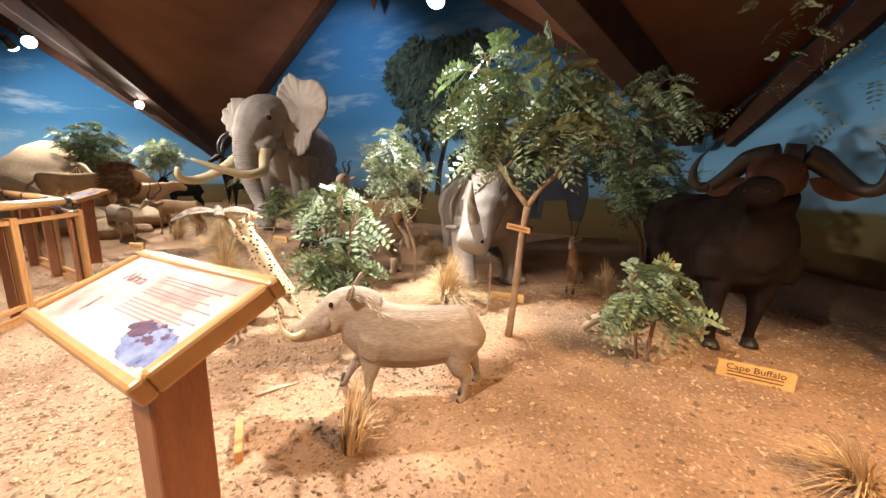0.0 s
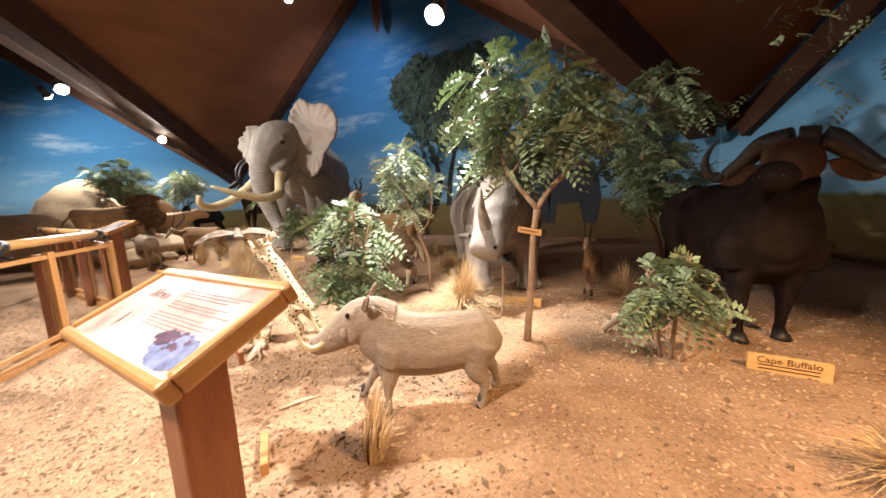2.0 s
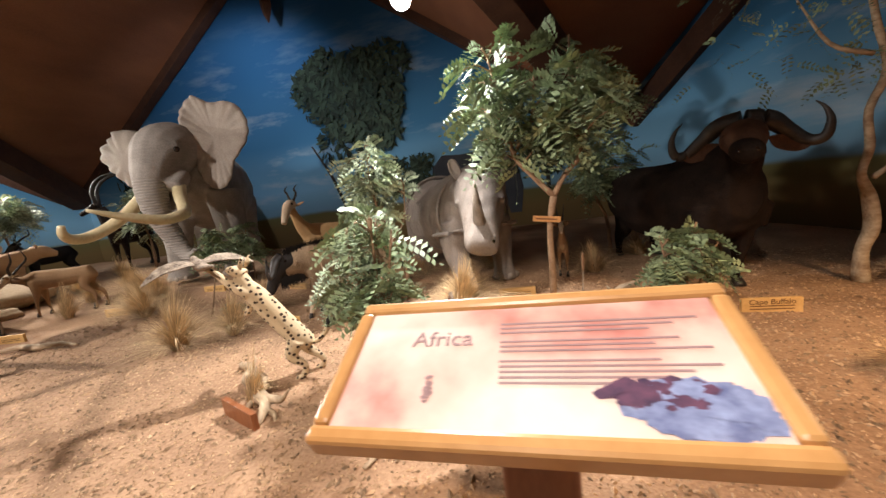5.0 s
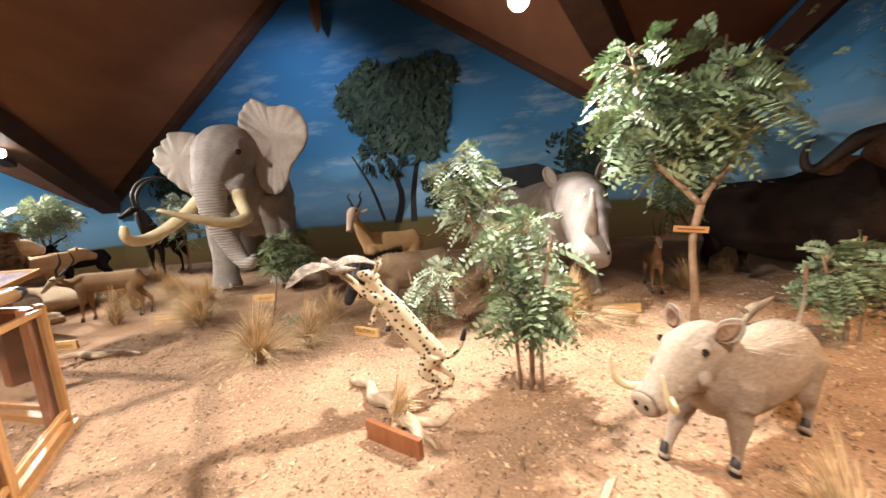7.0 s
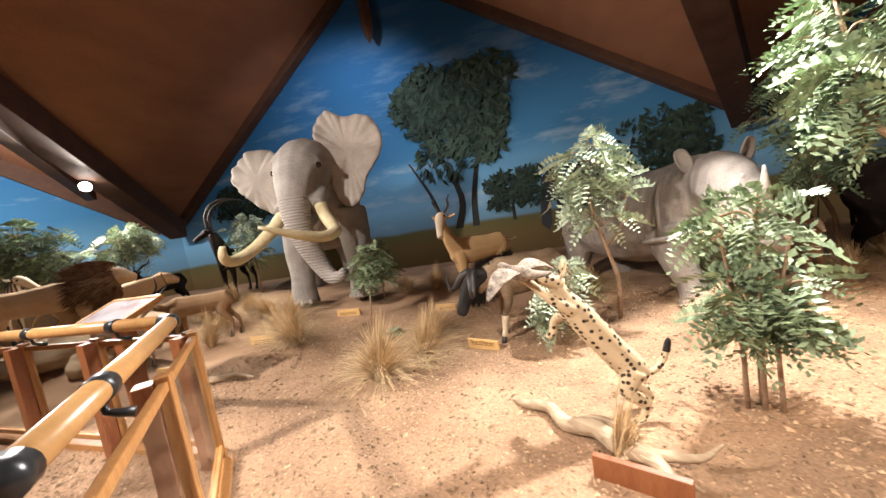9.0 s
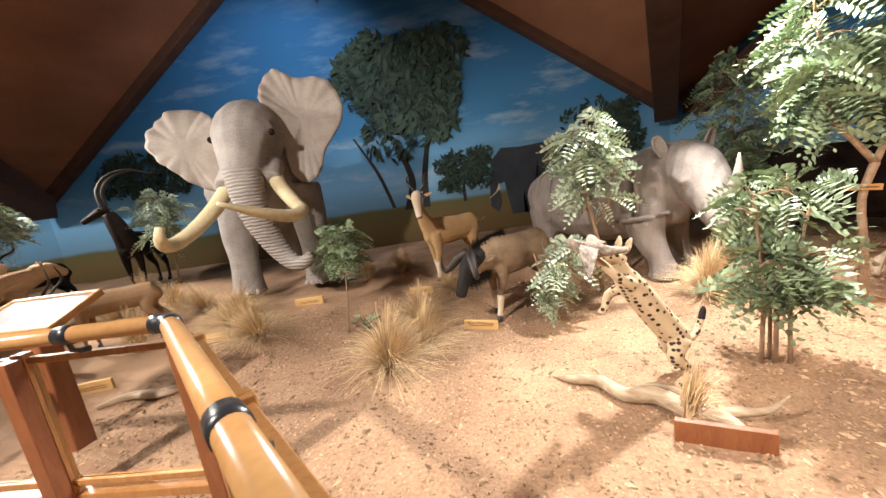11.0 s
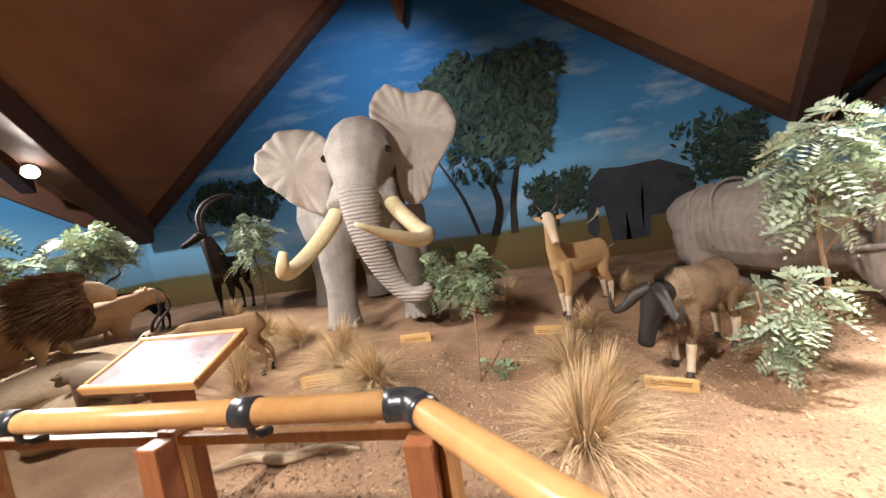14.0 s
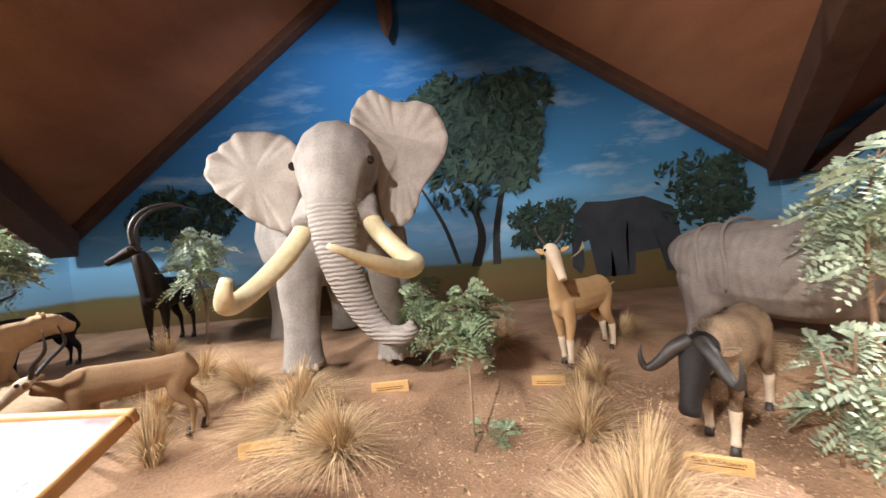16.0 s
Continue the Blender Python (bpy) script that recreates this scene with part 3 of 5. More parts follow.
M1, W1, D1 = frame_from(L1_BL, L1_BR, L1_TL)
rows1 = [(-0.06, 0.45 - 0.06 * (i % 3), 0.33 - 0.042 * i) for i in range(13) if i not in (3, 7)]
lect, _ = board("framed wooden lectern with a printed text panel on a red-brown post", M1, rows1, PRINT1, ("Africa", -0.33, 0.14, 0.058), {"w": W1, "d": D1, "post": (M1.translation.x + 0.02, M1.translation.y + 0.03), "turn": math.degrees(math.atan2(M1[1][0], M1[0][0])), "drop": 0.02})
picture_blobs(lect, M1, W1, D1, 0.36, -0.33, 0.13, 0.15, 120, INKB, "printed_sky", 1, 0.02)
picture_blobs(lect, M1, W1, D1, 0.30, -0.24, 0.12, 0.09, 150, INKV, "printed_tree", 2, 0.012)
picture_blobs(lect, M1, W1, D1, -0.25, -0.22, 0.01, 0.1, 26, INKP, "printed_giraffe", 5, 0.006)
M2, W2, D2 = frame_from(L2_BL, L2_BR, L2_TL)
lect2, _ = board("framed wooden lectern with a pale picture panel beyond the railing", M2, [], PRINT2, None, {"w": W2, "d": D2, "post": (M2.translation.x, M2.translation.y), "turn": math.degrees(math.atan2(M2[1][0], M2[0][0])), "drop": 0.03})
picture_blobs(lect2, M2, W2, D2, -0.08, 0.28, 0.12, 0.1, 40, INKV, "printed_animal", 3, 0.016)
picture_blobs(lect2, M2, W2, D2, 0.32, -0.05, 0.09, 0.32, 40, INKV, "printed_herd", 4, 0.012)

RAIL = [Vector(p) for p in RAIL_PTS]


def railing():
    ob = thing("railing", Matrix(), "varnished round wooden handrail on framed glass panels with black steel brackets", "railing")
    for a, b in zip(RAIL, RAIL[1:]):
        d = (b - a).normalized()
        part("handrail", tubes([(*(a + d * 0.03), 0.047), (*(b - d * 0.03), 0.047)], n=20, k=1), RAILW, ob, "varnished round handrail")
        out = Vector((-d.y, d.x, 0))
        if out.dot(Vector((0.3, 1, 0))) < 0:
            out = -out
        fa, fb = a + out * 0.10, b + out * 0.10
        ln = (fb - fa).length
        ang = math.degrees(math.atan2(d.y, d.x))
        m = pose(fa.x, fa.y, 0, 0, 0, ang)
        n = max(1, round(ln / 1.15))
        for i in range(n):
            x0, x1 = ln * i / n, ln * (i + 1) / n
            for nm, bb, mt in (("top_bar", (x0 + 0.03, x1 - 0.03, -0.02, 0.02, 0.95, 0.995), OAK), ("bottom_bar", (x0 + 0.03, x1 - 0.03, -0.025, 0.025, 0.10, 0.145), OAK), ("frame_post", (x0 - 0.0, x0 + 0.045, -0.03, 0.03, 0.0, 1.02), OAK), ("frame_post", (x1 - 0.045, x1, -0.03, 0.03, 0.0, 1.02), OAK), ("sill", (x0, x1, -0.07, 0.032, -0.04, 0.045), OAK), ("post", (x0 - 0.05, x0 + 0.05, 0.035, 0.12, -0.05, 1.0), POSTW)):
                o = part(nm, bx(*bb, bevel=0.006), mt, ob, smooth=False)
                o.matrix_basis = m
            g = part("glass_pane", bx(x0 + 0.045, x1 - 0.045, -0.004, 0.004, 0.146, 0.949), GLASS, ob, smooth=False)
            g.matrix_basis = m
            g.visible_shadow = False
        for s in np.arange(0.62, (b - a).length - 0.3, 1.15):
            c = a + d * s
            br = part("sleeve", tubes([(*(c - d * 0.045), 0.053), (*(c + d * 0.045), 0.053)], n=18, k=1), STEEL, ob, "black steel sleeve")
            part("bracket", tubes([(*c, 0.012), (*(c - Vector((0, 0, 0.09))), 0.014), (*(c + out * 0.08 - Vector((0, 0, 0.12))), 0.02)], n=8, k=2), STEEL, br)
    for p in RAIL:
        i = RAIL.index(p)
        ds = [(q - p).normalized() for q in (RAIL[i - 1] if i else None, RAIL[i + 1] if i + 1 < len(RAIL) else None) if q]
        pts = [p + ds[0] * 0.085, p, p + ds[-1] * 0.085] if len(ds) > 1 else [p + ds[0] * 0.08, p - ds[0] * 0.01]
        part("elbow", tubes([(*q, 0.054) for q in pts], n=18, k=3), STEEL, ob, "black steel elbow")


railing()


def label_block(x, y, turn, w, text="", lines=1, h=0.11, wood=None):
    ob = thing("label_block", on_ground(x, y, turn), "pale plywood label block with engraved writing standing on the earth", "label", "animal labels")
    bm = bmesh.new()
    box(bm, -w / 2, w / 2, -0.02, 0.02, -0.03, h, bevel=0.004)
    part("block", bm, wood or PLY, ob, smooth=False)
    if text:
        cu = bpy.data.curves.new("writing", "FONT")
        cu.body, cu.size, cu.extrude, cu.align_x = text, w / (0.56 * len(text)), 0.001, "CENTER"
        cu.materials.append(INK)
        t = new("writing", cu)
        t.parent, t.matrix_basis = ob, pose(0, -0.0215, h * 0.58, 90)
    for i in range(lines):
        part("text_line", bx(-w * 0.36, w * 0.36, -0.0225, -0.0195, h * (0.42 - 0.22 * i), h * (0.48 - 0.22 * i)), INK, ob, smooth=False)
    return ob


label_block(1.1, 3.31, -3, 0.47, "Cape Buffalo", 2, h=0.13)
label_block(-4.33, 4.05, -22, 0.42, "Black Wildebeest", 1)
label_block(-1.14, 4.2, 5, 0.46, "", 3)
label_block(-7.03, 5.62, 3, 0.45, "", 2)
label_block(-7.95, 4.5, 6, 0.46, "", 3, h=0.13)
label_block(-5.15, 5.56, -10, 0.38, "", 2)
label_block(-8.6, 3.5, 12, 0.38, "", 2)
label_block(-3.2, 1.79, -25, 0.46, "", 0, h=0.12, wood=POSTW)
label_block(-1.75, 1.05, -35, 0.3, "", 0, h=0.06, wood=OAK)


# ---------------- animals ----------------
def foreleg(x, y, h, r, fx=0.0, out=0.0):
    return [(x, y * 0.85, h, 1.5 * r, 2.3 * r), (x - 0.02 * h + 0.2 * fx, y, 0.66 * h, 1.2 * r, 1.6 * r), (x + 0.6 * fx, y + out * 0.5, 0.42 * h, 0.8 * r, 0.9 * r), (x + 0.85 * fx, y + out * 0.8, 0.2 * h, 0.55 * r, 0.6 * r), (x + fx, y + out, 0.09 * h, 0.62 * r, 0.7 * r), (x + fx + 0.4 * r, y + out, 0.0, 0.8 * r, 1.0 * r)]


def hindleg(x, y, h, r, fx=0.0, out=0.0):
    return [(x, y * 0.8, h, 1.7 * r, 2.9 * r), (x + 0.08 * h + 0.2 * fx, y, 0.68 * h, 1.3 * r, 2.0 * r), (x - 0.08 * h + 0.6 * fx, y + out * 0.5, 0.44 * h, 0.75 * r, 1.1 * r), (x - 0.08 * h + 0.85 * fx, y + out * 0.8, 0.22 * h, 0.55 * r, 0.6 * r), (x - 0.06 * h + fx, y + out, 0.09 * h, 0.62 * r, 0.7 * r), (x - 0.04 * h + fx + 0.4 * r, y + out, 0.0, 0.8 * r, 1.0 * r)]


def hooves(ob, rows, r, material=None):
    for x, y in rows:
        part("hoof", tubes([(x + 0.2 * r, y, 0.09, 0.6 * r), (x + 0.5 * r, y, 0.02, 0.95 * r), (x + 0.6 * r, y, -0.01, 1.0 * r)], n=10, k=1), material or BUFHORN, ob)


def leaf_ear(ob, p, q, w, material, name="ear"):
    """A pointed ear from p to its tip q."""
    a, b = Vector(p), Vector(q)
    d = b - a
    s = d.cross(Vector((1, 0, 0.2))).normalized() * w
    return flap([a - s * 0.35, a + d * 0.35 - s, a + d * 0.75 - s * 0.7, b, a + d * 0.75 + s * 0.7, a + d * 0.35 + s, a + s * 0.35], 0.012, (-0.02, 0, 0), material, name, ob)


def antelope(name, label, category, m, h, hide, neck, head, horns, dims, face=None, feet=(0, 0, 0, 0), tail=None, ears=True, legmat=None, horn_mat=None, voxel=0.018):
    """dims: half length, half width, half depth of the trunk, all as parts of the shoulder height h."""
    L, w, d = (q * h for q in dims)
    ob = thing(name, m, label, category)
    zt = h * 0.98 - d
    trunk = [(-L * 1.02, 0, zt + d * 0.15, w * 0.45, d * 0.4), (-L * 0.9, 0, zt + d * 0.05, w * 0.9, d * 0.85), (-L * 0.35, 0, zt - d * 0.05, w, d * 0.92), (L * 0.3, 0, zt - d * 0.02, w, d), (L * 0.75, 0, zt + d * 0.05, w * 0.8, d * 0.98), (L * 1.0, 0, zt + d * 0.1, w * 0.45, d * 0.55)]
    r = 0.044 * h
    fx = [f * h for f in feet]
    parts = [trunk, neck, foreleg(L * 0.72, w * 0.6, zt, r, fx[0]), foreleg(L * 0.72, -w * 0.6, zt, r, fx[1]), hindleg(-L * 0.8, w * 0.6, zt, r, fx[2]), hindleg(-L * 0.8, -w * 0.6, zt, r, fx[3])]
    fused("body", parts, hide, ob, voxel, smooth=4)
    fused("head", [head], face or hide, ob, voxel * 0.8, smooth=3)
    hooves(ob, [(L * 0.72 + fx[0], w * 0.6), (L * 0.72 + fx[1], -w * 0.6), (-L * 0.8 - 0.04 * zt + fx[2], w * 0.6), (-L * 0.8 - 0.04 * zt + fx[3], -w * 0.6)], r * 0.85)
    for hn in horns:
        part("horn", tubes(hn, n=10, k=6), horn_mat or BUFHORN, ob, "dark curved horn")
    if ears:
        a, b = Vector(head[0][:3]), Vector(head[-1][:3])
        f = (b - a).normalized()
        s = Vector((0, 0, 1)).cross(f).normalized()
        p = a + f * 0.04 * h
        for k in (1, -1):
            q = p + s * k * head[0][3] * 0.8
            leaf_ear(ob, q, q + s * k * 0.13 * h + Vector((-0.03, 0, 0.05)) * h, 0.03 * h, hide)
    for k in (1, -1):
        a, b = Vector(head[1][:3]), Vector(head[0][:3])
        f = (Vector(head[-1][:3]) - b).normalized()
        s = Vector((0, 0, 1)).cross(f).normalized()
        e = a + s * k * head[1][3] * 0.92 + Vector((0, 0, head[1][4] * 0.35))
        ball("eye", e, 0.016 * h + 0.004, EYE_M, ob)
    if legmat:
        for leg in parts[2:]:
            part("lower_leg", tubes([(*p[:3], p[3] * 1.12 + 0.004, p[4] * 1.12 + 0.004) for p in leg[2:5]], n=10, k=3), legmat, ob, "pale lower leg")
    if tail:
        part("tail", tubes(tail, n=8, k=5), legmat or hide, ob)
    return ob


def warthog(m):
    ob = thing("warthog", m, "grey-brown stuffed warthog with curved ivory tusks standing on the earth", "warthog")
    fused("body", [
        [(-0.63, 0, 0.52, 0.08, 0.1), (-0.54, 0, 0.47, 0.17, 0.17), (-0.3, 0, 0.435, 0.205, 0.2), (0.0, 0, 0.42, 0.215, 0.215), (0.25, 0, 0.45, 0.205, 0.225), (0.42, 0, 0.53, 0.16, 0.2), (0.5, 0, 0.57, 0.13, 0.17)],
        [(0.28, 0, 0.57, 0.14, 0.16), (0.43, 0, 0.625, 0.14, 0.155), (0.58, 0, 0.61, 0.135, 0.15), (0.72, 0, 0.545, 0.11, 0.12), (0.85, 0, 0.485, 0.09, 0.085), (0.955, 0, 0.46, 0.09, 0.065)],
        [(0.6, -0.14, 0.55, 0.03, 0.045), (0.66, 0.0, 0.52, 0.06, 0.06), (0.6, 0.14, 0.55, 0.03, 0.045)],
        [(0.56, -0.1, 0.69, 0.035, 0.03), (0.64, -0.085, 0.68, 0.035, 0.03)], [(0.56, 0.1, 0.69, 0.035, 0.03), (0.64, 0.085, 0.68, 0.035, 0.03)],
        [(0.28, 0.13, 0.46, 0.09, 0.15), (0.32, 0.14, 0.34, 0.075, 0.1)], [(-0.46, 0.12, 0.46, 0.1, 0.16), (-0.42, 0.13, 0.34, 0.075, 0.11)],
        foreleg(0.32, 0.13, 0.4, 0.05, 0.02), foreleg(0.34, -0.13, 0.4, 0.05, 0.25), hindleg(-0.46, 0.13, 0.42, 0.054, 0.02), hindleg(-0.48, -0.13, 0.42, 0.054, -0.15)], WART, ob, 0.013, smooth=4)
    hooves(ob, [(0.34, 0.13), (0.59, -0.13), (-0.46, 0.13), (-0.65, -0.13)], 0.032)
    part("nose_pad", tubes([(0.935, 0, 0.462, 0.075, 0.05), (0.965, 0, 0.46, 0.08, 0.055), (0.985, 0, 0.458, 0.06, 0.04)], n=16, k=3), GREYB, ob, "flat dark snout disc")
    for k in (1, -1):
        part("tusk", tubes([(0.84, 0.06 * k, 0.5, 0.02), (0.92, 0.14 * k, 0.49, 0.02), (1.0, 0.16 * k, 0.55, 0.015), (1.03, 0.15 * k, 0.68, 0.005)], n=10, k=5), IVORY, ob, "curved ivory tusk")
        leaf_ear(ob, (0.49, 0.11 * k, 0.73), (0.43, 0.2 * k, 0.83), 0.055, WART)
        leaf_ear(ob, (0.505, 0.11 * k, 0.735), (0.45, 0.185 * k, 0.81), 0.035, MANE, "ear_lining")
        ball("eye", (0.625, 0.122 * k, 0.69), 0.02, EYE_M, ob)
        ball("wart", (0.66, 0.135 * k, 0.575), 0.034, WART, ob, (1.1, 0.9, 1.2))
        ball("wart", (0.79, 0.085 * k, 0.535), 0.022, WART, ob, (1, 0.9, 1))
        ball("nostril", (0.984, 0.03 * k, 0.462), 0.014, EYE_M, ob)
    r = random.Random(2)
    v, f = [], []
    for i in range(1500):
        x = r.uniform(-0.45, 0.52)
        y = r.gauss(0, 0.045)
        z = 0.628 + 0.145 * step(0.1, 0.46, x) - 2.2 * y * y
        k = len(v)
        dx = -r.uniform(0.04, 0.10)
        v += [(x, y, z - 0.01), (x + 0.003, y + 0.003, z - 0.01), (x + dx, y * 1.7, z + r.uniform(-0.012, 0.02) - 0.05 * step(0.1, 0.46, x))]
        f.append((k, k + 1, k + 2))
    part("bristles", (v, f), WHITEH, ob, "pale coarse bristles along the back")
    part("tail", tubes([(-0.62, 0, 0.58, 0.016), (-0.67, 0, 0.59, 0.013), (-0.69, 0.01, 0.68, 0.009), (-0.69, 0.02, 0.84, 0.006)], n=8), WART, ob)
    part("tail_tuft", tubes([(-0.69, 0.02, 0.82, 0.006), (-0.692, 0.02, 0.88, 0.013), (-0.69, 0.02, 0.95, 0.003)], n=8), MANE, ob)


def elephant(m):
    ob = thing("elephant", m, "large grey stuffed elephant with long curved tusks and raised ears", "elephant")
    leg = lambda x, y, h, r, fx: [(x, y * 0.9, h, r * 1.2, r * 1.45), (x + 0.3 * fx, y, h * 0.62, r * 1.05, r * 1.15), (x + 0.6 * fx, y, h * 0.36, r * 0.86, r * 0.9), (x + 0.9 * fx, y, h * 0.12, r * 0.9, r * 0.95), (x + fx, y, 0.0, r * 1.05, r * 1.12)]
    fused("body", [
        [(-2.75, -1.55, 1.6, 0.35, 0.4), (-2.5, -1.5, 1.85, 0.75, 0.8), (-1.9, -1.25, 1.85, 0.88, 0.92), (-1.2, -0.85, 1.85, 0.9, 0.95), (-0.45, -0.38, 1.95, 0.78, 0.9), (0.1, 0.0, 2.15, 0.5, 0.7), (0.5, 0.02, 2.3, 0.4, 0.5)],
        leg(0.0, 0.42, 1.7, 0.27, 0.12), leg(0.0, -0.78, 1.7, 0.27, 0.2), leg(-2.0, -0.75, 1.6, 0.29, -0.2), leg(-2.0, -1.75, 1.6, 0.29, 0.25)], ELE, ob, 0.04, smooth=6)
    fused("head", [
        [(0.25, 0.02, 2.5, 0.42, 0.42), (0.55, 0.02, 2.5, 0.47, 0.5), (0.85, 0.02, 2.38, 0.44, 0.48), (1.1, 0.03, 2.12, 0.33, 0.34), (1.22, 0.04, 1.85, 0.26, 0.27)],
        [(0.5, -0.16, 2.72, 0.2, 0.14), (0.78, -0.14, 2.66, 0.2, 0.14)], [(0.5, 0.2, 2.72, 0.2, 0.14), (0.78, 0.18, 2.66, 0.2, 0.14)],
        [(0.9, 0.4, 2.5, 0.08, 0.08), (1.02, 0.34, 2.42, 0.07, 0.06)], [(0.9, -0.36, 2.5, 0.08, 0.08), (1.02, -0.3, 2.42, 0.07, 0.06)],
        [(0.85, 0.3, 2.0, 0.16, 0.16), (1.15, 0.36, 1.75, 0.13, 0.13)], [(0.85, -0.26, 2.0, 0.16, 0.16), (1.15, -0.3, 1.75, 0.13, 0.13)],
        [(0.6, 0, 1.95, 0.24, 0.2), (0.85, 0.02, 1.6, 0.16, 0.14), (0.98, 0.03, 1.45, 0.07, 0.08)]], ELE, ob, 0.032, smooth=5)
    tr = spline([(1.14, 0.035, 2.1, 0.27, 0.27), (1.26, 0.04, 1.75, 0.235, 0.235), (1.28, 0.08, 1.35, 0.195, 0.195), (1.24, 0.18, 1.0, 0.165, 0.165), (1.26, 0.33, 0.72, 0.135, 0.135), (1.34, 0.5, 0.58, 0.11, 0.11), (1.42, 0.66, 0.6, 0.09, 0.09), (1.45, 0.76, 0.68, 0.07, 0.07)], 9)
    for i in range(len(tr)):
        tr[i, 3:] *= 1 + 0.028 * math.sin(i * 2.2)
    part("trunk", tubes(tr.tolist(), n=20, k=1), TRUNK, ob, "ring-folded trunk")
    part("tusk", tubes([(1.0, 0.34, 1.85, 0.105), (1.2, 0.48, 1.62, 0.1), (1.45, 0.72, 1.36, 0.092), (1.66, 0.83, 1.29, 0.085), (1.92, 0.76, 1.25, 0.078), (2.25, 0.56, 1.34, 0.06), (2.58, 0.32, 1.49, 0.02)], n=14, k=5), IVORY, ob, "long yellowed ivory tusk")
    part("tusk", tubes([(1.0, -0.28, 1.8, 0.105), (1.25, -0.42, 1.5, 0.1), (1.55, -0.58, 1.25, 0.09), (1.85, -0.64, 1.13, 0.085), (2.12, -0.6, 1.13, 0.075), (2.28, -0.52, 1.22, 0.06), (2.3, -0.48, 1.34, 0.04)], n=14, k=5), IVORY, ob, "long yellowed ivory tusk")
    flap([(0.62, 0.36, 2.55), (0.6, 0.24, 2.8), (0.5, 0.19, 3.0), (0.4, 0.19, 3.17), (0.38, 0.29, 3.34), (0.36, 0.45, 3.44), (0.36, 0.6, 3.36), (0.35, 0.76, 3.28), (0.32, 1.03, 3.27), (0.3, 1.22, 3.19), (0.28, 1.33, 2.99), (0.28, 1.37, 2.79), (0.3, 1.3, 2.57), (0.32, 1.14, 2.36), (0.34, 0.97, 2.15), (0.36, 0.88, 1.93), (0.38, 0.77, 1.76), (0.42, 0.62, 1.7), (0.48, 0.49, 1.78), (0.54, 0.44, 1.97), (0.6, 0.43, 2.25)], 0.045, (-0.05, 0, 0), EARM, "ear", ob, "broad raised ear with a scalloped edge", 0.02)
    flap([(0.62, -0.42, 2.72), (0.58, -0.57, 2.87), (0.5, -0.77, 2.96), (0.45, -1.13, 3.0), (0.42, -1.38, 2.9), (0.4, -1.55, 2.77), (0.4, -1.62, 2.55), (0.42, -1.52, 2.33), (0.44, -1.33, 2.18), (0.46, -1.11, 1.96), (0.5, -0.84, 1.8), (0.54, -0.62, 1.75), (0.6, -0.5, 2.08), (0.62, -0.42, 2.4)], 0.045, (0.08, 0, 0), EARM, "ear", ob, "broad ear with a scalloped edge", 0.034)
    for k, y in ((1, 0.435), (-1, -0.395)):
        ball("eye", (0.98, y, 2.42), 0.05, EYE_M, ob)
    for x, y in ((0.12, 0.42), (0.2, -0.78)):
        for i in range(4):
            a = -0.9 + 0.6 * i
            ball("toenail", (x + 0.27 * math.cos(a), y + 0.25 * math.sin(a), 0.05), 0.05, EARM, ob, (0.6, 0.9, 1))
    part("tail", tubes([(-2.8, -1.55, 2.0, 0.07), (-3.0, -1.58, 1.5, 0.04), (-2.95, -1.56, 0.9, 0.03)], n=8), ELE, ob)


def turned(pts, deg, px):
    """Points past x = px swung sideways about that place."""
    c, s = math.cos(radians(deg)), math.sin(radians(deg))
    return [(px + (p[0] - px) * c - p[1] * s, (p[0] - px) * s + p[1] * c, *p[2:]) if p[0] > px else p for p in pts]


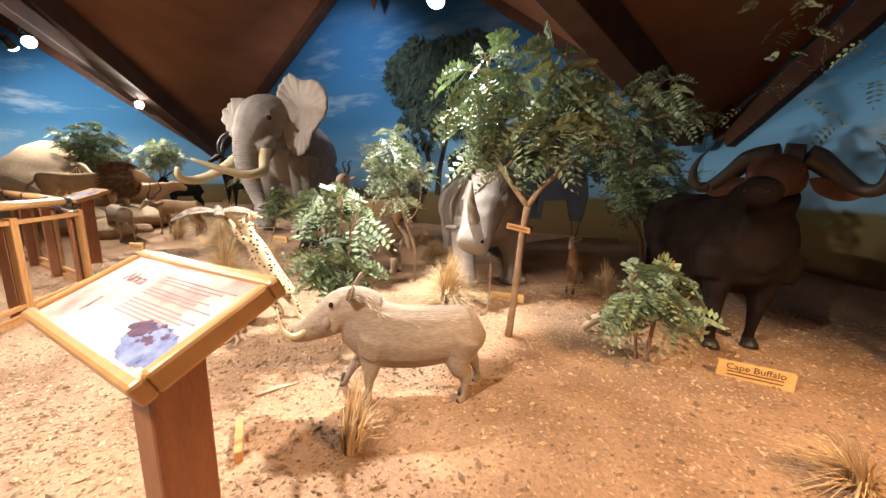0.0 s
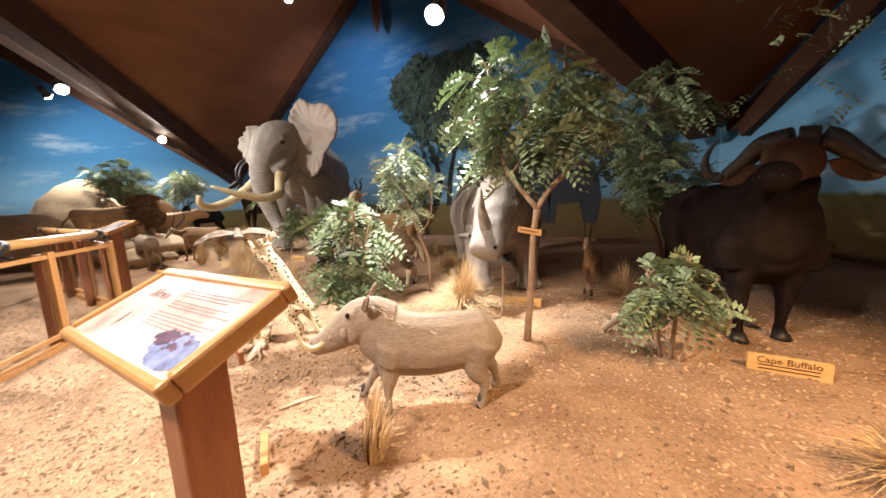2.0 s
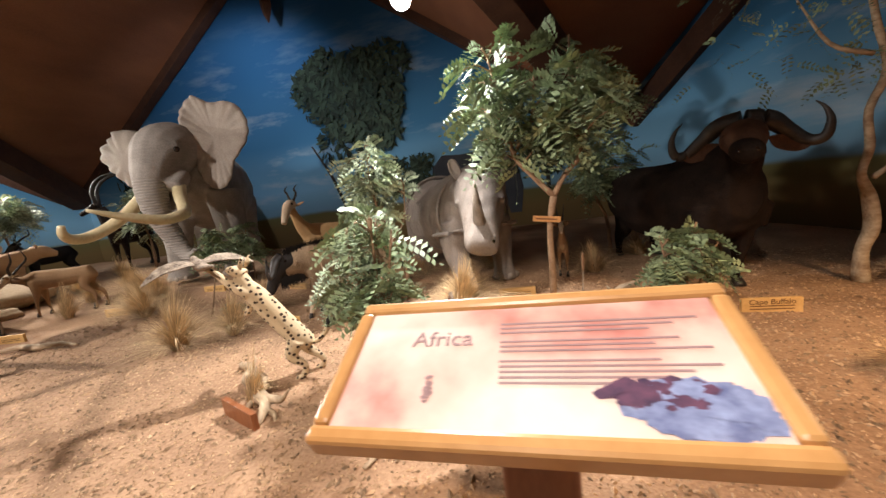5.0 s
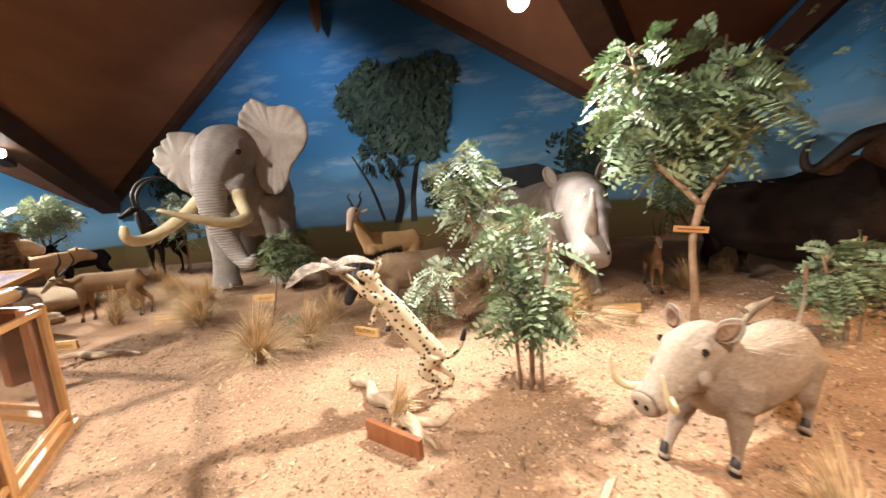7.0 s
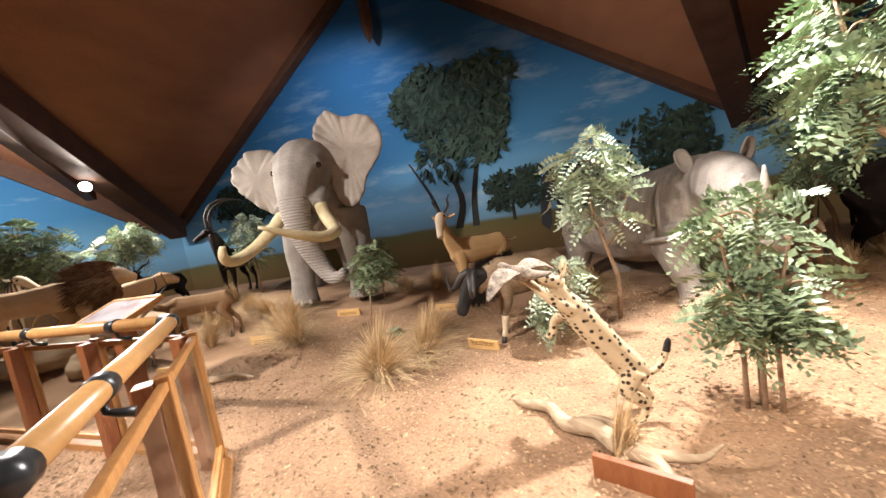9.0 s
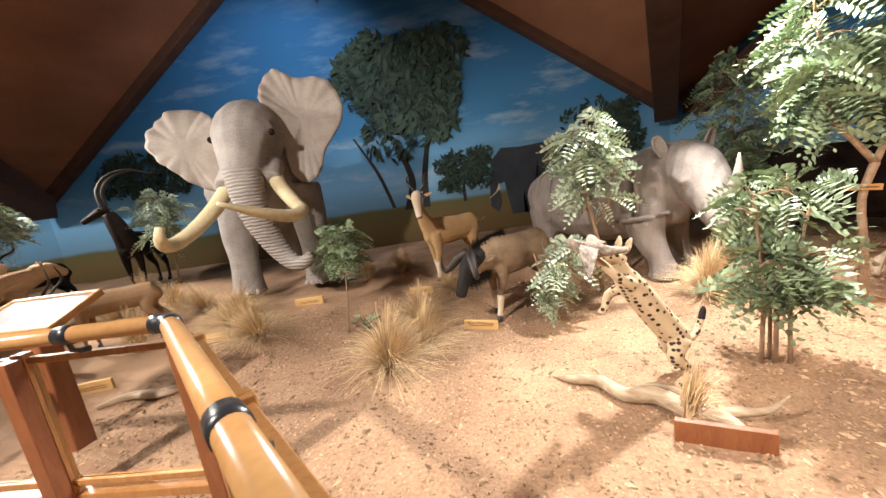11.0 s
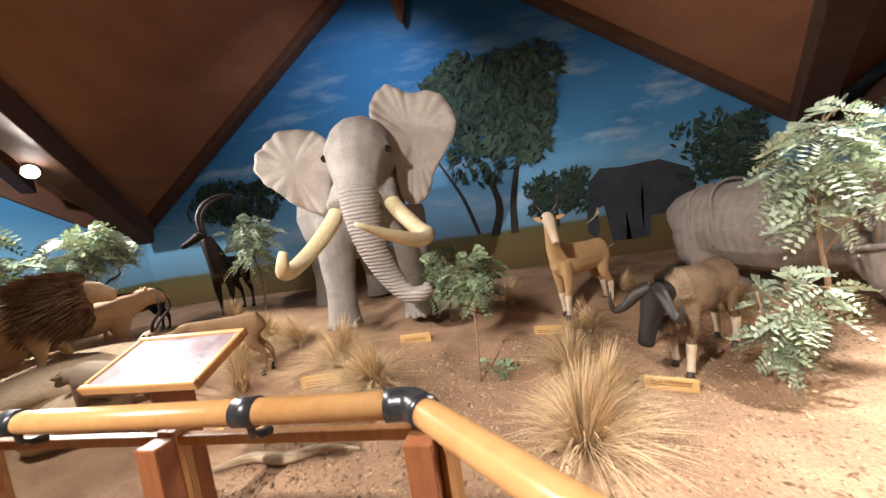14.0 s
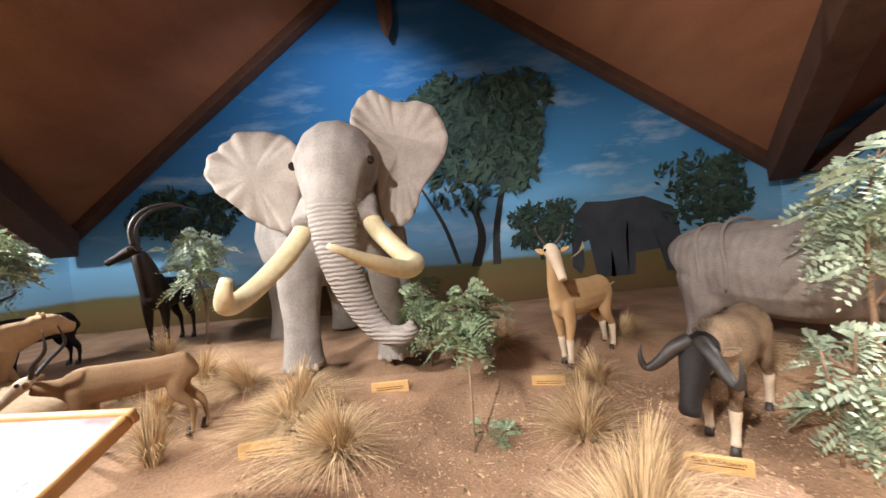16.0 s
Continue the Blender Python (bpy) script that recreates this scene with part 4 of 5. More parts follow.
def rhino(m):
    ob = thing("rhinoceros", m, "grey stuffed white rhinoceros with two horns and folded hide", "rhinoceros")
    leg = lambda x, y, h, r, fx: [(x, y * 0.85, h, r * 1.5, r * 1.9), (x + 0.4 * fx, y, h * 0.6, r * 1.1, r * 1.2), (x + 0.8 * fx, y, h * 0.3, r * 0.82, r * 0.86), (x + fx, y, h * 0.1, r * 0.95, r * 1.0), (x + fx, y, -0.02, r * 1.1, r * 1.15)]
    fused("body", [
        [(-1.75, 0, 1.1, 0.3, 0.35), (-1.55, 0, 1.18, 0.6, 0.58), (-0.9, 0, 1.15, 0.76, 0.68), (-0.2, 0, 1.12, 0.78, 0.7), (0.35, 0, 1.22, 0.68, 0.68), (0.75, 0, 1.38, 0.5, 0.58), (1.05, 0, 1.5, 0.36, 0.42)],
        [(0.45, 0, 1.66, 0.3, 0.24), (0.8, 0, 1.72, 0.3, 0.24), (1.1, 0, 1.6, 0.28, 0.25)],
        turned([(1.0, 0, 1.55, 0.4, 0.42), (1.25, 0, 1.5, 0.37, 0.36), (1.5, 0, 1.24, 0.3, 0.3), (1.7, 0, 0.99, 0.25, 0.24), (1.86, 0, 0.82, 0.24, 0.19), (1.93, 0, 0.75, 0.2, 0.13)], -31, 0.95),
        turned([(1.3, -0.3, 1.5, 0.08, 0.07), (1.5, -0.28, 1.36, 0.08, 0.07)], -31, 0.95), turned([(1.3, 0.3, 1.5, 0.08, 0.07), (1.5, 0.28, 1.36, 0.08, 0.07)], -31, 0.95),
        turned([(1.76, -0.14, 0.98, 0.08, 0.08), (1.88, -0.15, 0.88, 0.07, 0.07)], -31, 0.95), turned([(1.76, 0.14, 0.98, 0.08, 0.08), (1.88, 0.15, 0.88, 0.07, 0.07)], -31, 0.95),
        [(0.72, -0.42, 0.86, 0.1, 0.1), (0.88, 0, 0.92, 0.2, 0.2), (0.72, 0.42, 0.86, 0.1, 0.1)],
        leg(0.55, 0.42, 1.0, 0.2, 0.15), leg(0.55, -0.42, 1.0, 0.2, 0.35), leg(-1.3, 0.42, 1.0, 0.22, 0.1), leg(-1.3, -0.42, 1.0, 0.22, -0.1)], RHI, ob, 0.032, smooth=4)
    for x, r in ((0.62, 0.63), (-0.95, 0.69), (-1.3, 0.63)):
        pts = [(x + 0.06 * math.sin(3 * a), (r + 0.045) * math.sin(a), 1.17 + (r + 0.01) * math.cos(a), 0.03) for a in np.linspace(-2.0, 2.0, 16)]
        part("hide_fold", tubes(pts, n=8, k=2), RHI, ob)
    for y, fx in ((0.42, 0.15), (-0.42, 0.35)):
        part("hide_fold", tubes([(0.55 + 0.12 * fx + 0.36 * math.cos(a), y + 0.3 * math.sin(a), 0.9 + 0.05 * math.cos(a), 0.035) for a in np.linspace(0, 6.283, 20)], n=8, k=1), RHI, ob)
        for i in range(3):
            ball("toenail", (0.55 + fx + 0.2 * math.cos(-0.8 + 0.8 * i), y + 0.2 * math.sin(-0.8 + 0.8 * i), 0.05), 0.06, RHORN, ob, (0.6, 1, 1))
    part("horn", tubes(turned([(1.72, 0, 1.05, 0.13, 0.14), (1.86, 0, 1.18, 0.085, 0.095), (1.97, 0, 1.4, 0.055, 0.06), (1.99, 0, 1.68, 0.012, 0.012)], -31, 0.95), n=14, k=5), RHORN, ob, "long grey front horn")
    part("horn", tubes(turned([(1.5, 0, 1.36, 0.1, 0.11), (1.58, 0, 1.48, 0.06, 0.07), (1.62, 0, 1.62, 0.015, 0.015)], -31, 0.95), n=14, k=4), RHORN, ob, "short grey second horn")
    for k in (1, -1):
        flap(turned([(1.08 + q[0], 0.27 * k + q[1], 1.78 + q[2]) for q in ((0, -0.02 * k, -0.05), (0.02, 0.0, 0.12), (0, 0.08 * k, 0.26), (-0.02, 0.17 * k, 0.24), (-0.02, 0.16 * k, 0.1), (0, 0.09 * k, -0.03))], -31, 0.95), 0.03, (-0.06, 0, 0), RHI, "ear", ob)
        ball("eye", turned([(1.46, 0.315 * k, 1.38)], -31, 0.95)[0], 0.03, EYE_M, ob)
        ball("nostril", turned([(1.93, 0.16 * k, 0.87)], -31, 0.95)[0], 0.03, EYE_M, ob)


def buffalo(m):
    """The head is built in a frame of its own, raised and swung round to one side."""
    ob = thing("cape_buffalo", m, "black stuffed buffalo with wide upcurved horns and its head raised", "buffalo")
    c, s = math.cos(radians(-36)), math.sin(radians(-36))
    swing = lambda pts: [(0.97 + p[0] * c - p[1] * s, 0.05 + p[0] * s + p[1] * c, *p[2:]) for p in pts]
    fused("body", [
        [(-1.4, 0, 1.05, 0.2, 0.25), (-1.2, 0, 1.08, 0.44, 0.44), (-0.5, 0, 1.0, 0.55, 0.54), (0.2, 0, 1.0, 0.54, 0.57), (0.65, 0, 1.08, 0.45, 0.54), (0.98, 0, 1.12, 0.33, 0.42), (1.1, 0, 1.12, 0.2, 0.28)],
        [(0.1, 0, 1.42, 0.2, 0.16), (0.55, 0, 1.5, 0.22, 0.18), (0.85, 0, 1.52, 0.2, 0.18)],
        [(0.62, 0, 1.3, 0.28, 0.36), (0.86, 0.03, 1.46, 0.24, 0.3), (0.98, 0.05, 1.62, 0.2, 0.22)],
        [(0.8, 0.3, 1.0, 0.16, 0.26), (0.82, 0.28, 0.72, 0.13, 0.17)], [(0.8, -0.3, 1.0, 0.16, 0.26), (0.82, -0.28, 0.72, 0.13, 0.17)],
        foreleg(0.82, 0.2, 0.86, 0.085, -0.1), foreleg(0.82, -0.2, 0.86, 0.085, 0.06), hindleg(-1.0, 0.28, 0.92, 0.095, 0.0), hindleg(-1.0, -0.28, 0.92, 0.095, -0.1)], BUFF, ob, 0.026, smooth=4)
    hooves(ob, [(0.72, 0.2), (0.88, -0.2), (-1.04, 0.28), (-1.14, -0.28)], 0.085)
    fused("head", [swing([(-0.12, 0, 1.68, 0.2, 0.2), (0.08, 0, 1.72, 0.205, 0.2), (0.28, 0, 1.66, 0.165, 0.165), (0.44, 0, 1.6, 0.14, 0.125), (0.52, 0, 1.57, 0.125, 0.1)]),
                   swing([(0.12, 0.13, 1.8, 0.06, 0.05), (0.24, 0.12, 1.76, 0.05, 0.04)]), swing([(0.12, -0.13, 1.8, 0.06, 0.05), (0.24, -0.12, 1.76, 0.05, 0.04)])], BUFFACE, ob, 0.017, "brown-haired face", smooth=3)
    part("muzzle", tubes(swing([(0.46, 0, 1.595, 0.145, 0.12), (0.56, 0, 1.565, 0.135, 0.105), (0.63, 0, 1.555, 0.09, 0.07), (0.65, 0, 1.55, 0.03, 0.03)]), n=16, k=3), BUFF, ob, "black muzzle")
    for k in (1, -1):
        part("horn", tubes(swing([(0.02, 0.02 * k, 1.9, 0.09, 0.11), (-0.02, 0.2 * k, 1.88, 0.1, 0.09), (-0.06, 0.36 * k, 1.74, 0.075, 0.07), (-0.05, 0.5 * k, 1.62, 0.06, 0.058), (0.0, 0.61 * k, 1.63, 0.048, 0.048), (0.03, 0.64 * k, 1.77, 0.034, 0.034), (0.03, 0.6 * k, 1.9, 0.018, 0.018), (0.02, 0.53 * k, 1.98, 0.005, 0.005)]), n=16, k=6), BUFHORN, ob, "heavy black upcurved horn")
        flap([Vector(p) for p in swing([(-0.04 + q[0], 0.2 * k + q[1] * k, 1.68 + q[2]) for q in ((0, 0, 0.02), (0.02, 0.12, 0.03), (0.02, 0.25, -0.03), (0.02, 0.32, -0.12), (0, 0.22, -0.16), (0, 0.07, -0.1))])], 0.02, (-0.02, 0, 0), BUFFACE, "ear", ob)
        ball("eye", swing([(0.2, 0.15 * k, 1.76)])[0], 0.028, EYE_M, ob)
        ball("nostril", swing([(0.625, 0.065 * k, 1.59)])[0], 0.024, EYE_M, ob)
    part("tail", tubes([(-1.4, 0, 1.2, 0.03), (-1.5, 0, 0.9, 0.022), (-1.48, 0, 0.5, 0.03)], n=8), BUFF, ob)


def serval(m):
    """Built in place: it leaps up from its hind feet to a bird."""
    ob = thing("serval", m, "spotted stuffed serval leaping upright after a bird", "serval")
    fused("body", [
        [(-0.08, 0, 0.3, 0.06, 0.06), (0.0, 0, 0.38, 0.095, 0.1), (0.12, 0, 0.55, 0.088, 0.1), (0.24, 0, 0.74, 0.088, 0.1), (0.34, 0, 0.9, 0.075, 0.09), (0.4, 0, 1.0, 0.05, 0.06)],
        [(0.36, 0, 0.95, 0.055, 0.06), (0.42, -0.01, 1.07, 0.055, 0.06)],
        [(0.34, 0.05, 0.88, 0.045, 0.05), (0.46, 0.06, 0.98, 0.033, 0.036), (0.58, 0.05, 1.12, 0.028, 0.03), (0.66, 0.04, 1.18, 0.03, 0.025)],
        [(0.3, -0.06, 0.84, 0.045, 0.05), (0.42, -0.1, 0.78, 0.033, 0.036), (0.46, -0.1, 0.68, 0.026, 0.028), (0.5, -0.1, 0.64, 0.028, 0.025)],
        [(0.0, 0.06, 0.38, 0.06, 0.08), (0.07, 0.08, 0.24, 0.048, 0.055), (-0.03, 0.08, 0.13, 0.028, 0.032), (0.0, 0.08, 0.02, 0.025, 0.025), (0.07, 0.08, 0.005, 0.03, 0.02)],
        [(-0.02, -0.06, 0.38, 0.06, 0.08), (0.0, -0.08, 0.24, 0.048, 0.055), (-0.12, -0.08, 0.12, 0.028, 0.032), (-0.12, -0.08, 0.03, 0.025, 0.025), (-0.05, -0.08, 0.01, 0.03, 0.02)]], SERV, ob, 0.011, smooth=4)
    fused("head", [[(0.38, -0.01, 1.06, 0.055, 0.055), (0.43, -0.01, 1.1, 0.062, 0.06), (0.49, -0.01, 1.12, 0.04, 0.04), (0.52, -0.01, 1.12, 0.028, 0.025)]], SERV, ob, 0.008, smooth=3)
    for k in (1, -1):
        leaf_ear(ob, (0.38, 0.035 * k - 0.01, 1.13), (0.34, 0.06 * k - 0.01, 1.24), 0.032, SERV)
        ball("eye", (0.47, 0.035 * k - 0.01, 1.13), 0.009, EYE_M, ob)
    part("tail", tubes([(-0.07, 0, 0.32, 0.024), (-0.15, 0, 0.33, 0.022), (-0.22, -0.02, 0.4, 0.022), (-0.26, -0.03, 0.5, 0.018)], n=10), SERV, ob)
    part("tail_tip", tubes([(-0.245, -0.026, 0.45, 0.024), (-0.265, -0.03, 0.52, 0.02), (-0.27, -0.03, 0.55, 0.008)], n=10), BLACKH, ob, "black tail tip")


def bird(m):
    ob = thing("bird", m, "mottled stuffed bird caught in flight above the cat's paws", "bird")
    part("body", tubes([(-0.22, 0, 0.03, 0.05, 0.012), (-0.12, 0, 0.01, 0.04, 0.03), (0.0, 0, 0, 0.055, 0.055), (0.09, 0, 0.02, 0.035, 0.035), (0.13, 0, 0.04, 0.026, 0.026), (0.17, 0, 0.035, 0.006, 0.006)], n=12), FEATHER, ob)
    for k in (1, -1):
        flap([(0.04, 0.03 * k, 0.03), (0.05, 0.16 * k, 0.06), (0.02, 0.3 * k, 0.03), (-0.05, 0.42 * k, -0.06), (-0.06, 0.28 * k, 0.0), (-0.05, 0.12 * k, 0.02), (-0.04, 0.03 * k, 0.02)], 0.008, (0, 0, 0.01), FEATHER, "wing", ob)


def lion(m, label, mane, hide):
    ob = thing("lion", m, label, "lion")
    fused("body", [
        [(-0.95, 0, 0.7, 0.1, 0.12), (-0.8, 0, 0.72, 0.2, 0.21), (-0.3, 0, 0.68, 0.22, 0.23), (0.3, 0, 0.7, 0.23, 0.26), (0.6, 0, 0.78, 0.18, 0.22), (0.85, 0, 0.85, 0.14, 0.16)],
        [(0.8, 0, 0.88, 0.15, 0.16), (1.0, 0, 0.88, 0.16, 0.16), (1.15, 0, 0.82, 0.1, 0.1), (1.24, 0, 0.79, 0.08, 0.07)],
        foreleg(0.5, 0.15, 0.62, 0.075, 0.2), foreleg(0.5, -0.15, 0.62, 0.075, -0.05), hindleg(-0.7, 0.15, 0.66, 0.075, 0.0), hindleg(-0.7, -0.15, 0.66, 0.075, -0.2)], hide, ob, 0.02, smooth=5)
    for k in (1, -1):
        ball("ear", (0.92, 0.12 * k, 1.03), 0.05, hide, ob, (0.5, 1, 1))
        ball("eye", (1.1, 0.075 * k, 0.91), 0.018, EYE_M, ob)
    if mane:
        r = random.Random(5)
        v, f = [], []
        for i in range(2600):
            a = r.uniform(0, 6.283)
            x = r.uniform(0.35, 0.98)
            rr = 0.2 + 0.12 * math.sin((x - 0.3) * 3.6)
            p = Vector((x, rr * 0.95 * math.sin(a), 0.82 + rr * 1.1 * math.cos(a)))
            d = Vector((-r.uniform(0.08, 0.22), math.sin(a) * 0.14, math.cos(a) * 0.12 - 0.06)) * r.uniform(0.6, 1.2)
            s = d.cross(Vector((r.uniform(-1, 1), 1, r.uniform(-1, 1)))).normalized() * 0.012
            k = len(v)
            v += [p - s, p + s, p + d]
            f.append((k, k + 1, k + 2))
        part("mane", (v, f), MANE, ob, "shaggy dark brown mane")
        fused("mane_base", [[(0.35, 0, 0.8, 0.18, 0.22), (0.6, 0, 0.83, 0.3, 0.36), (0.85, 0, 0.86, 0.27, 0.31), (0.96, 0, 0.88, 0.19, 0.2)]], MANE, ob, 0.03)
    part("tail", tubes([(-0.95, 0, 0.75, 0.035), (-1.15, 0, 0.55, 0.025), (-1.25, 0.05, 0.25, 0.02), (-1.35, 0.1, 0.2, 0.035)], n=8), hide, ob)


warthog(on_ground(-1.18, 1.92, 211.6) @ Matrix.Diagonal((0.785, 0.9, 1.0, 1)))
elephant(on_ground(-7.5, 6.45, 275, 0.1) @ Matrix.Scale(1.055, 4))
rhino(on_ground(-1.93, 5.4, 301) @ Matrix.Scale(0.88, 4))
buffalo(on_ground(0.97, 4.74, 280, 0.0) @ Matrix.Scale(0.92, 4))
antelope("hartebeest", "tan stuffed hartebeest with short ringed horns looking round", "antelope", on_ground(-4.52, 6.05, 216) @ Matrix.Scale(0.9, 4), 1.2, TAN,
         [(0.42, 0, 0.95, 0.15, 0.22), (0.58, 0.04, 1.15, 0.095, 0.14), (0.69, 0.1, 1.4, 0.062, 0.085), (0.73, 0.13, 1.55, 0.058, 0.07)],
         [(0.68, 0.08, 1.62, 0.09, 0.1), (0.78, 0.2, 1.6, 0.095, 0.1), (0.87, 0.34, 1.42, 0.065, 0.07), (0.92, 0.43, 1.27, 0.055, 0.055)],
         [[(0.66, 0.16, 1.7, 0.025), (0.6, 0.24, 1.82, 0.022), (0.62, 0.28, 1.92, 0.017), (0.55, 0.26, 2.0, 0.005)], [(0.72, 0.06, 1.7, 0.025), (0.74, -0.03, 1.82, 0.022), (0.78, -0.04, 1.92, 0.017), (0.72, -0.06, 2.0, 0.005)]],
         (0.5, 0.15, 0.22), WHITEH, (0.05, -0.08, 0.0, -0.12), [(-0.6, 0, 1.02, 0.02), (-0.75, 0, 0.95, 0.014), (-0.88, 0, 0.98, 0.006)], legmat=WHITEH)
gnu = antelope("wildebeest", "brown stuffed wildebeest with a black lowered head and hooked horns", "antelope", on_ground(-3.72, 4.62, 217) @ Matrix.Scale(1.0, 4), 1.06, WILD,
         [(0.4, 0, 0.82, 0.16, 0.24), (0.6, 0, 0.82, 0.12, 0.18), (0.78, 0, 0.76, 0.095, 0.13)],
         [(0.6, 0, 0.84, 0.11, 0.15), (0.74, 0, 0.84, 0.115, 0.13), (0.83, 0, 0.77, 0.11, 0.115), (0.91, 0, 0.65, 0.08, 0.09), (0.97, 0, 0.54, 0.07, 0.075), (1.0, 0, 0.47, 0.075, 0.06), (1.01, 0, 0.44, 0.05, 0.04)],
         [[(0.8, 0.03, 0.94, 0.06), (0.87, 0.12, 0.88, 0.055), (0.93, 0.22, 0.76, 0.04), (0.97, 0.29, 0.72, 0.03), (0.99, 0.32, 0.8, 0.02), (0.98, 0.31, 0.92, 0.004)], [(0.8, -0.03, 0.94, 0.06), (0.87, -0.12, 0.88, 0.055), (0.93, -0.22, 0.76, 0.04), (0.97, -0.29, 0.72, 0.03), (0.99, -0.32, 0.8, 0.02), (0.98, -0.31, 0.92, 0.004)]],
         (0.52, 0.18, 0.25), BLACKH, (0.12, -0.06, 0.05, -0.1), [(-0.55, 0, 0.85, 0.04), (-0.68, 0, 0.7, 0.05), (-0.75, 0, 0.45, 0.03)], legmat=WHITEH)
r = random.Random(8)
for name, n, x0, x1, z0, z1, dz in (("neck_mane", 700, 0.2, 0.74, 1.04, 0.97, 0.09), ("throat_beard", 500, 0.5, 0.85, 0.66, 0.6, -0.14)):
    hv, hf = [], []
    for _ in range(n):
        q = r.random()
        p = Vector((x0 + (x1 - x0) * q, r.gauss(0, 0.025), z0 + (z1 - z0) * q))
        d = Vector((r.uniform(-0.05, 0.02), r.gauss(0, 0.02), dz * r.uniform(0.5, 1.2)))
        k = len(hv)
        hv += [p - Vector((0.006, 0, dz * 0.4)), p + Vector((0.006, 0.003, -dz * 0.4)), p + d]
        hf.append((k, k + 1, k + 2))
    part(name, (hv, hf), BLACKH, gnu, "short dark hair")
antelope("gazelle", "small fawn stuffed gazelle with thin straight horns", "antelope", on_ground(-0.42, 5.15, 262) @ Matrix.Scale(0.86, 4), 0.66, FAWN,
         [(0.22, 0, 0.52, 0.08, 0.11), (0.3, 0, 0.68, 0.055, 0.065), (0.34, 0, 0.82, 0.042, 0.05)],
         [(0.32, 0, 0.88, 0.045, 0.05), (0.38, 0, 0.87, 0.045, 0.05), (0.47, 0, 0.8, 0.028, 0.03), (0.51, 0, 0.76, 0.022, 0.022)],
         [[(0.33, 0.025 * k, 0.92, 0.012), (0.31, 0.045 * k, 1.05, 0.009), (0.31, 0.06 * k, 1.2, 0.003)] for k in (1, -1)], (0.5, 0.15, 0.2), WHITEH, (0.04, -0.05, 0, -0.1), voxel=0.012)
antelope("sable_antelope", "dark brown stuffed sable antelope with long swept-back horns", "antelope", on_ground(-11.5, 7.8, 288) @ Matrix.Scale(1.02, 4), 1.3, SABLEM,
         [(0.42, 0, 1.0, 0.2, 0.28), (0.58, 0, 1.28, 0.16, 0.22), (0.66, -0.03, 1.52, 0.13, 0.17), (0.7, -0.06, 1.68, 0.1, 0.12)],
         [(0.68, -0.03, 1.74, 0.09, 0.095), (0.72, -0.15, 1.72, 0.09, 0.095), (0.76, -0.33, 1.62, 0.06, 0.065), (0.78, -0.46, 1.55, 0.05, 0.05)],
         [[(0.68 + 0.05 * k, -0.1, 1.8, 0.045), (0.66 + 0.08 * k, -0.1, 2.1, 0.042), (0.62 + 0.1 * k, 0.08, 2.36, 0.036), (0.58 + 0.12 * k, 0.42, 2.46, 0.025), (0.55 + 0.13 * k, 0.78, 2.36, 0.006)] for k in (1, -1)],
         (0.52, 0.16, 0.22), None, (0.0, -0.05, 0.0, -0.1), [(-0.65, 0, 1.1, 0.03), (-0.75, 0, 0.8, 0.03), (-0.75, 0, 0.5, 0.02)])
antelope("impala", "fawn stuffed impala with lyre-shaped horns bending its head low", "antelope", on_ground(-9.3, 4.7, 208), 0.86, FAWN,
         [(0.34, 0, 0.66, 0.1, 0.14), (0.5, 0, 0.7, 0.065, 0.085), (0.68, 0, 0.74, 0.052, 0.062)],
         [(0.66, 0, 0.8, 0.055, 0.06), (0.74, 0, 0.78, 0.055, 0.06), (0.86, 0, 0.66, 0.034, 0.036), (0.92, 0, 0.6, 0.028, 0.028)],
         [[(0.66, 0.03 * k, 0.84, 0.02), (0.6, 0.12 * k, 0.95, 0.018), (0.5, 0.16 * k, 1.08, 0.014), (0.52, 0.12 * k, 1.26, 0.004)] for k in (1, -1)], (0.58, 0.15, 0.2), WHITEH, (0.06, -0.05, 0, -0.12))
antelope("dark_antelope", "dark stuffed antelope with curved horns behind the lions", "antelope", on_ground(-12.6, 6.6, 262), 0.95, BLACKH,
         [(0.36, 0, 0.72, 0.12, 0.16), (0.46, 0, 0.88, 0.08, 0.1), (0.52, 0, 1.02, 0.065, 0.075)],
         [(0.48, 0, 1.08, 0.065, 0.07), (0.56, 0, 1.06, 0.065, 0.07), (0.68, 0, 0.94, 0.04, 0.045), (0.74, 0, 0.88, 0.035, 0.035)],
         [[(0.5, 0.04 * k, 1.13, 0.022), (0.44, 0.18 * k, 1.22, 0.02), (0.36, 0.3 * k, 1.3, 0.014), (0.38, 0.32 * k, 1.46, 0.004)] for k in (1, -1)], (0.5, 0.16, 0.22))
SX, SY = -3.05, 2.43
serval(on_ground(SX, SY, math.degrees(math.atan2(2.34 - SY, -3.6 - SX))) @ Matrix.Diagonal((1, 1, 0.9, 1)))
bird(pose(-3.68, 2.22, 1.1, 0, -8, 150) @ Matrix.Scale(0.95, 4))
lion(on_ground(-11.75, 4.0, 48, 0.42), "male stuffed lion with a shaggy dark mane", True, LIONM)
lion(on_ground(-11.75, 4.95, 62, 0.2) @ Matrix.Scale(0.9, 4), "tan stuffed lioness with a lowered head", False, LIONM)
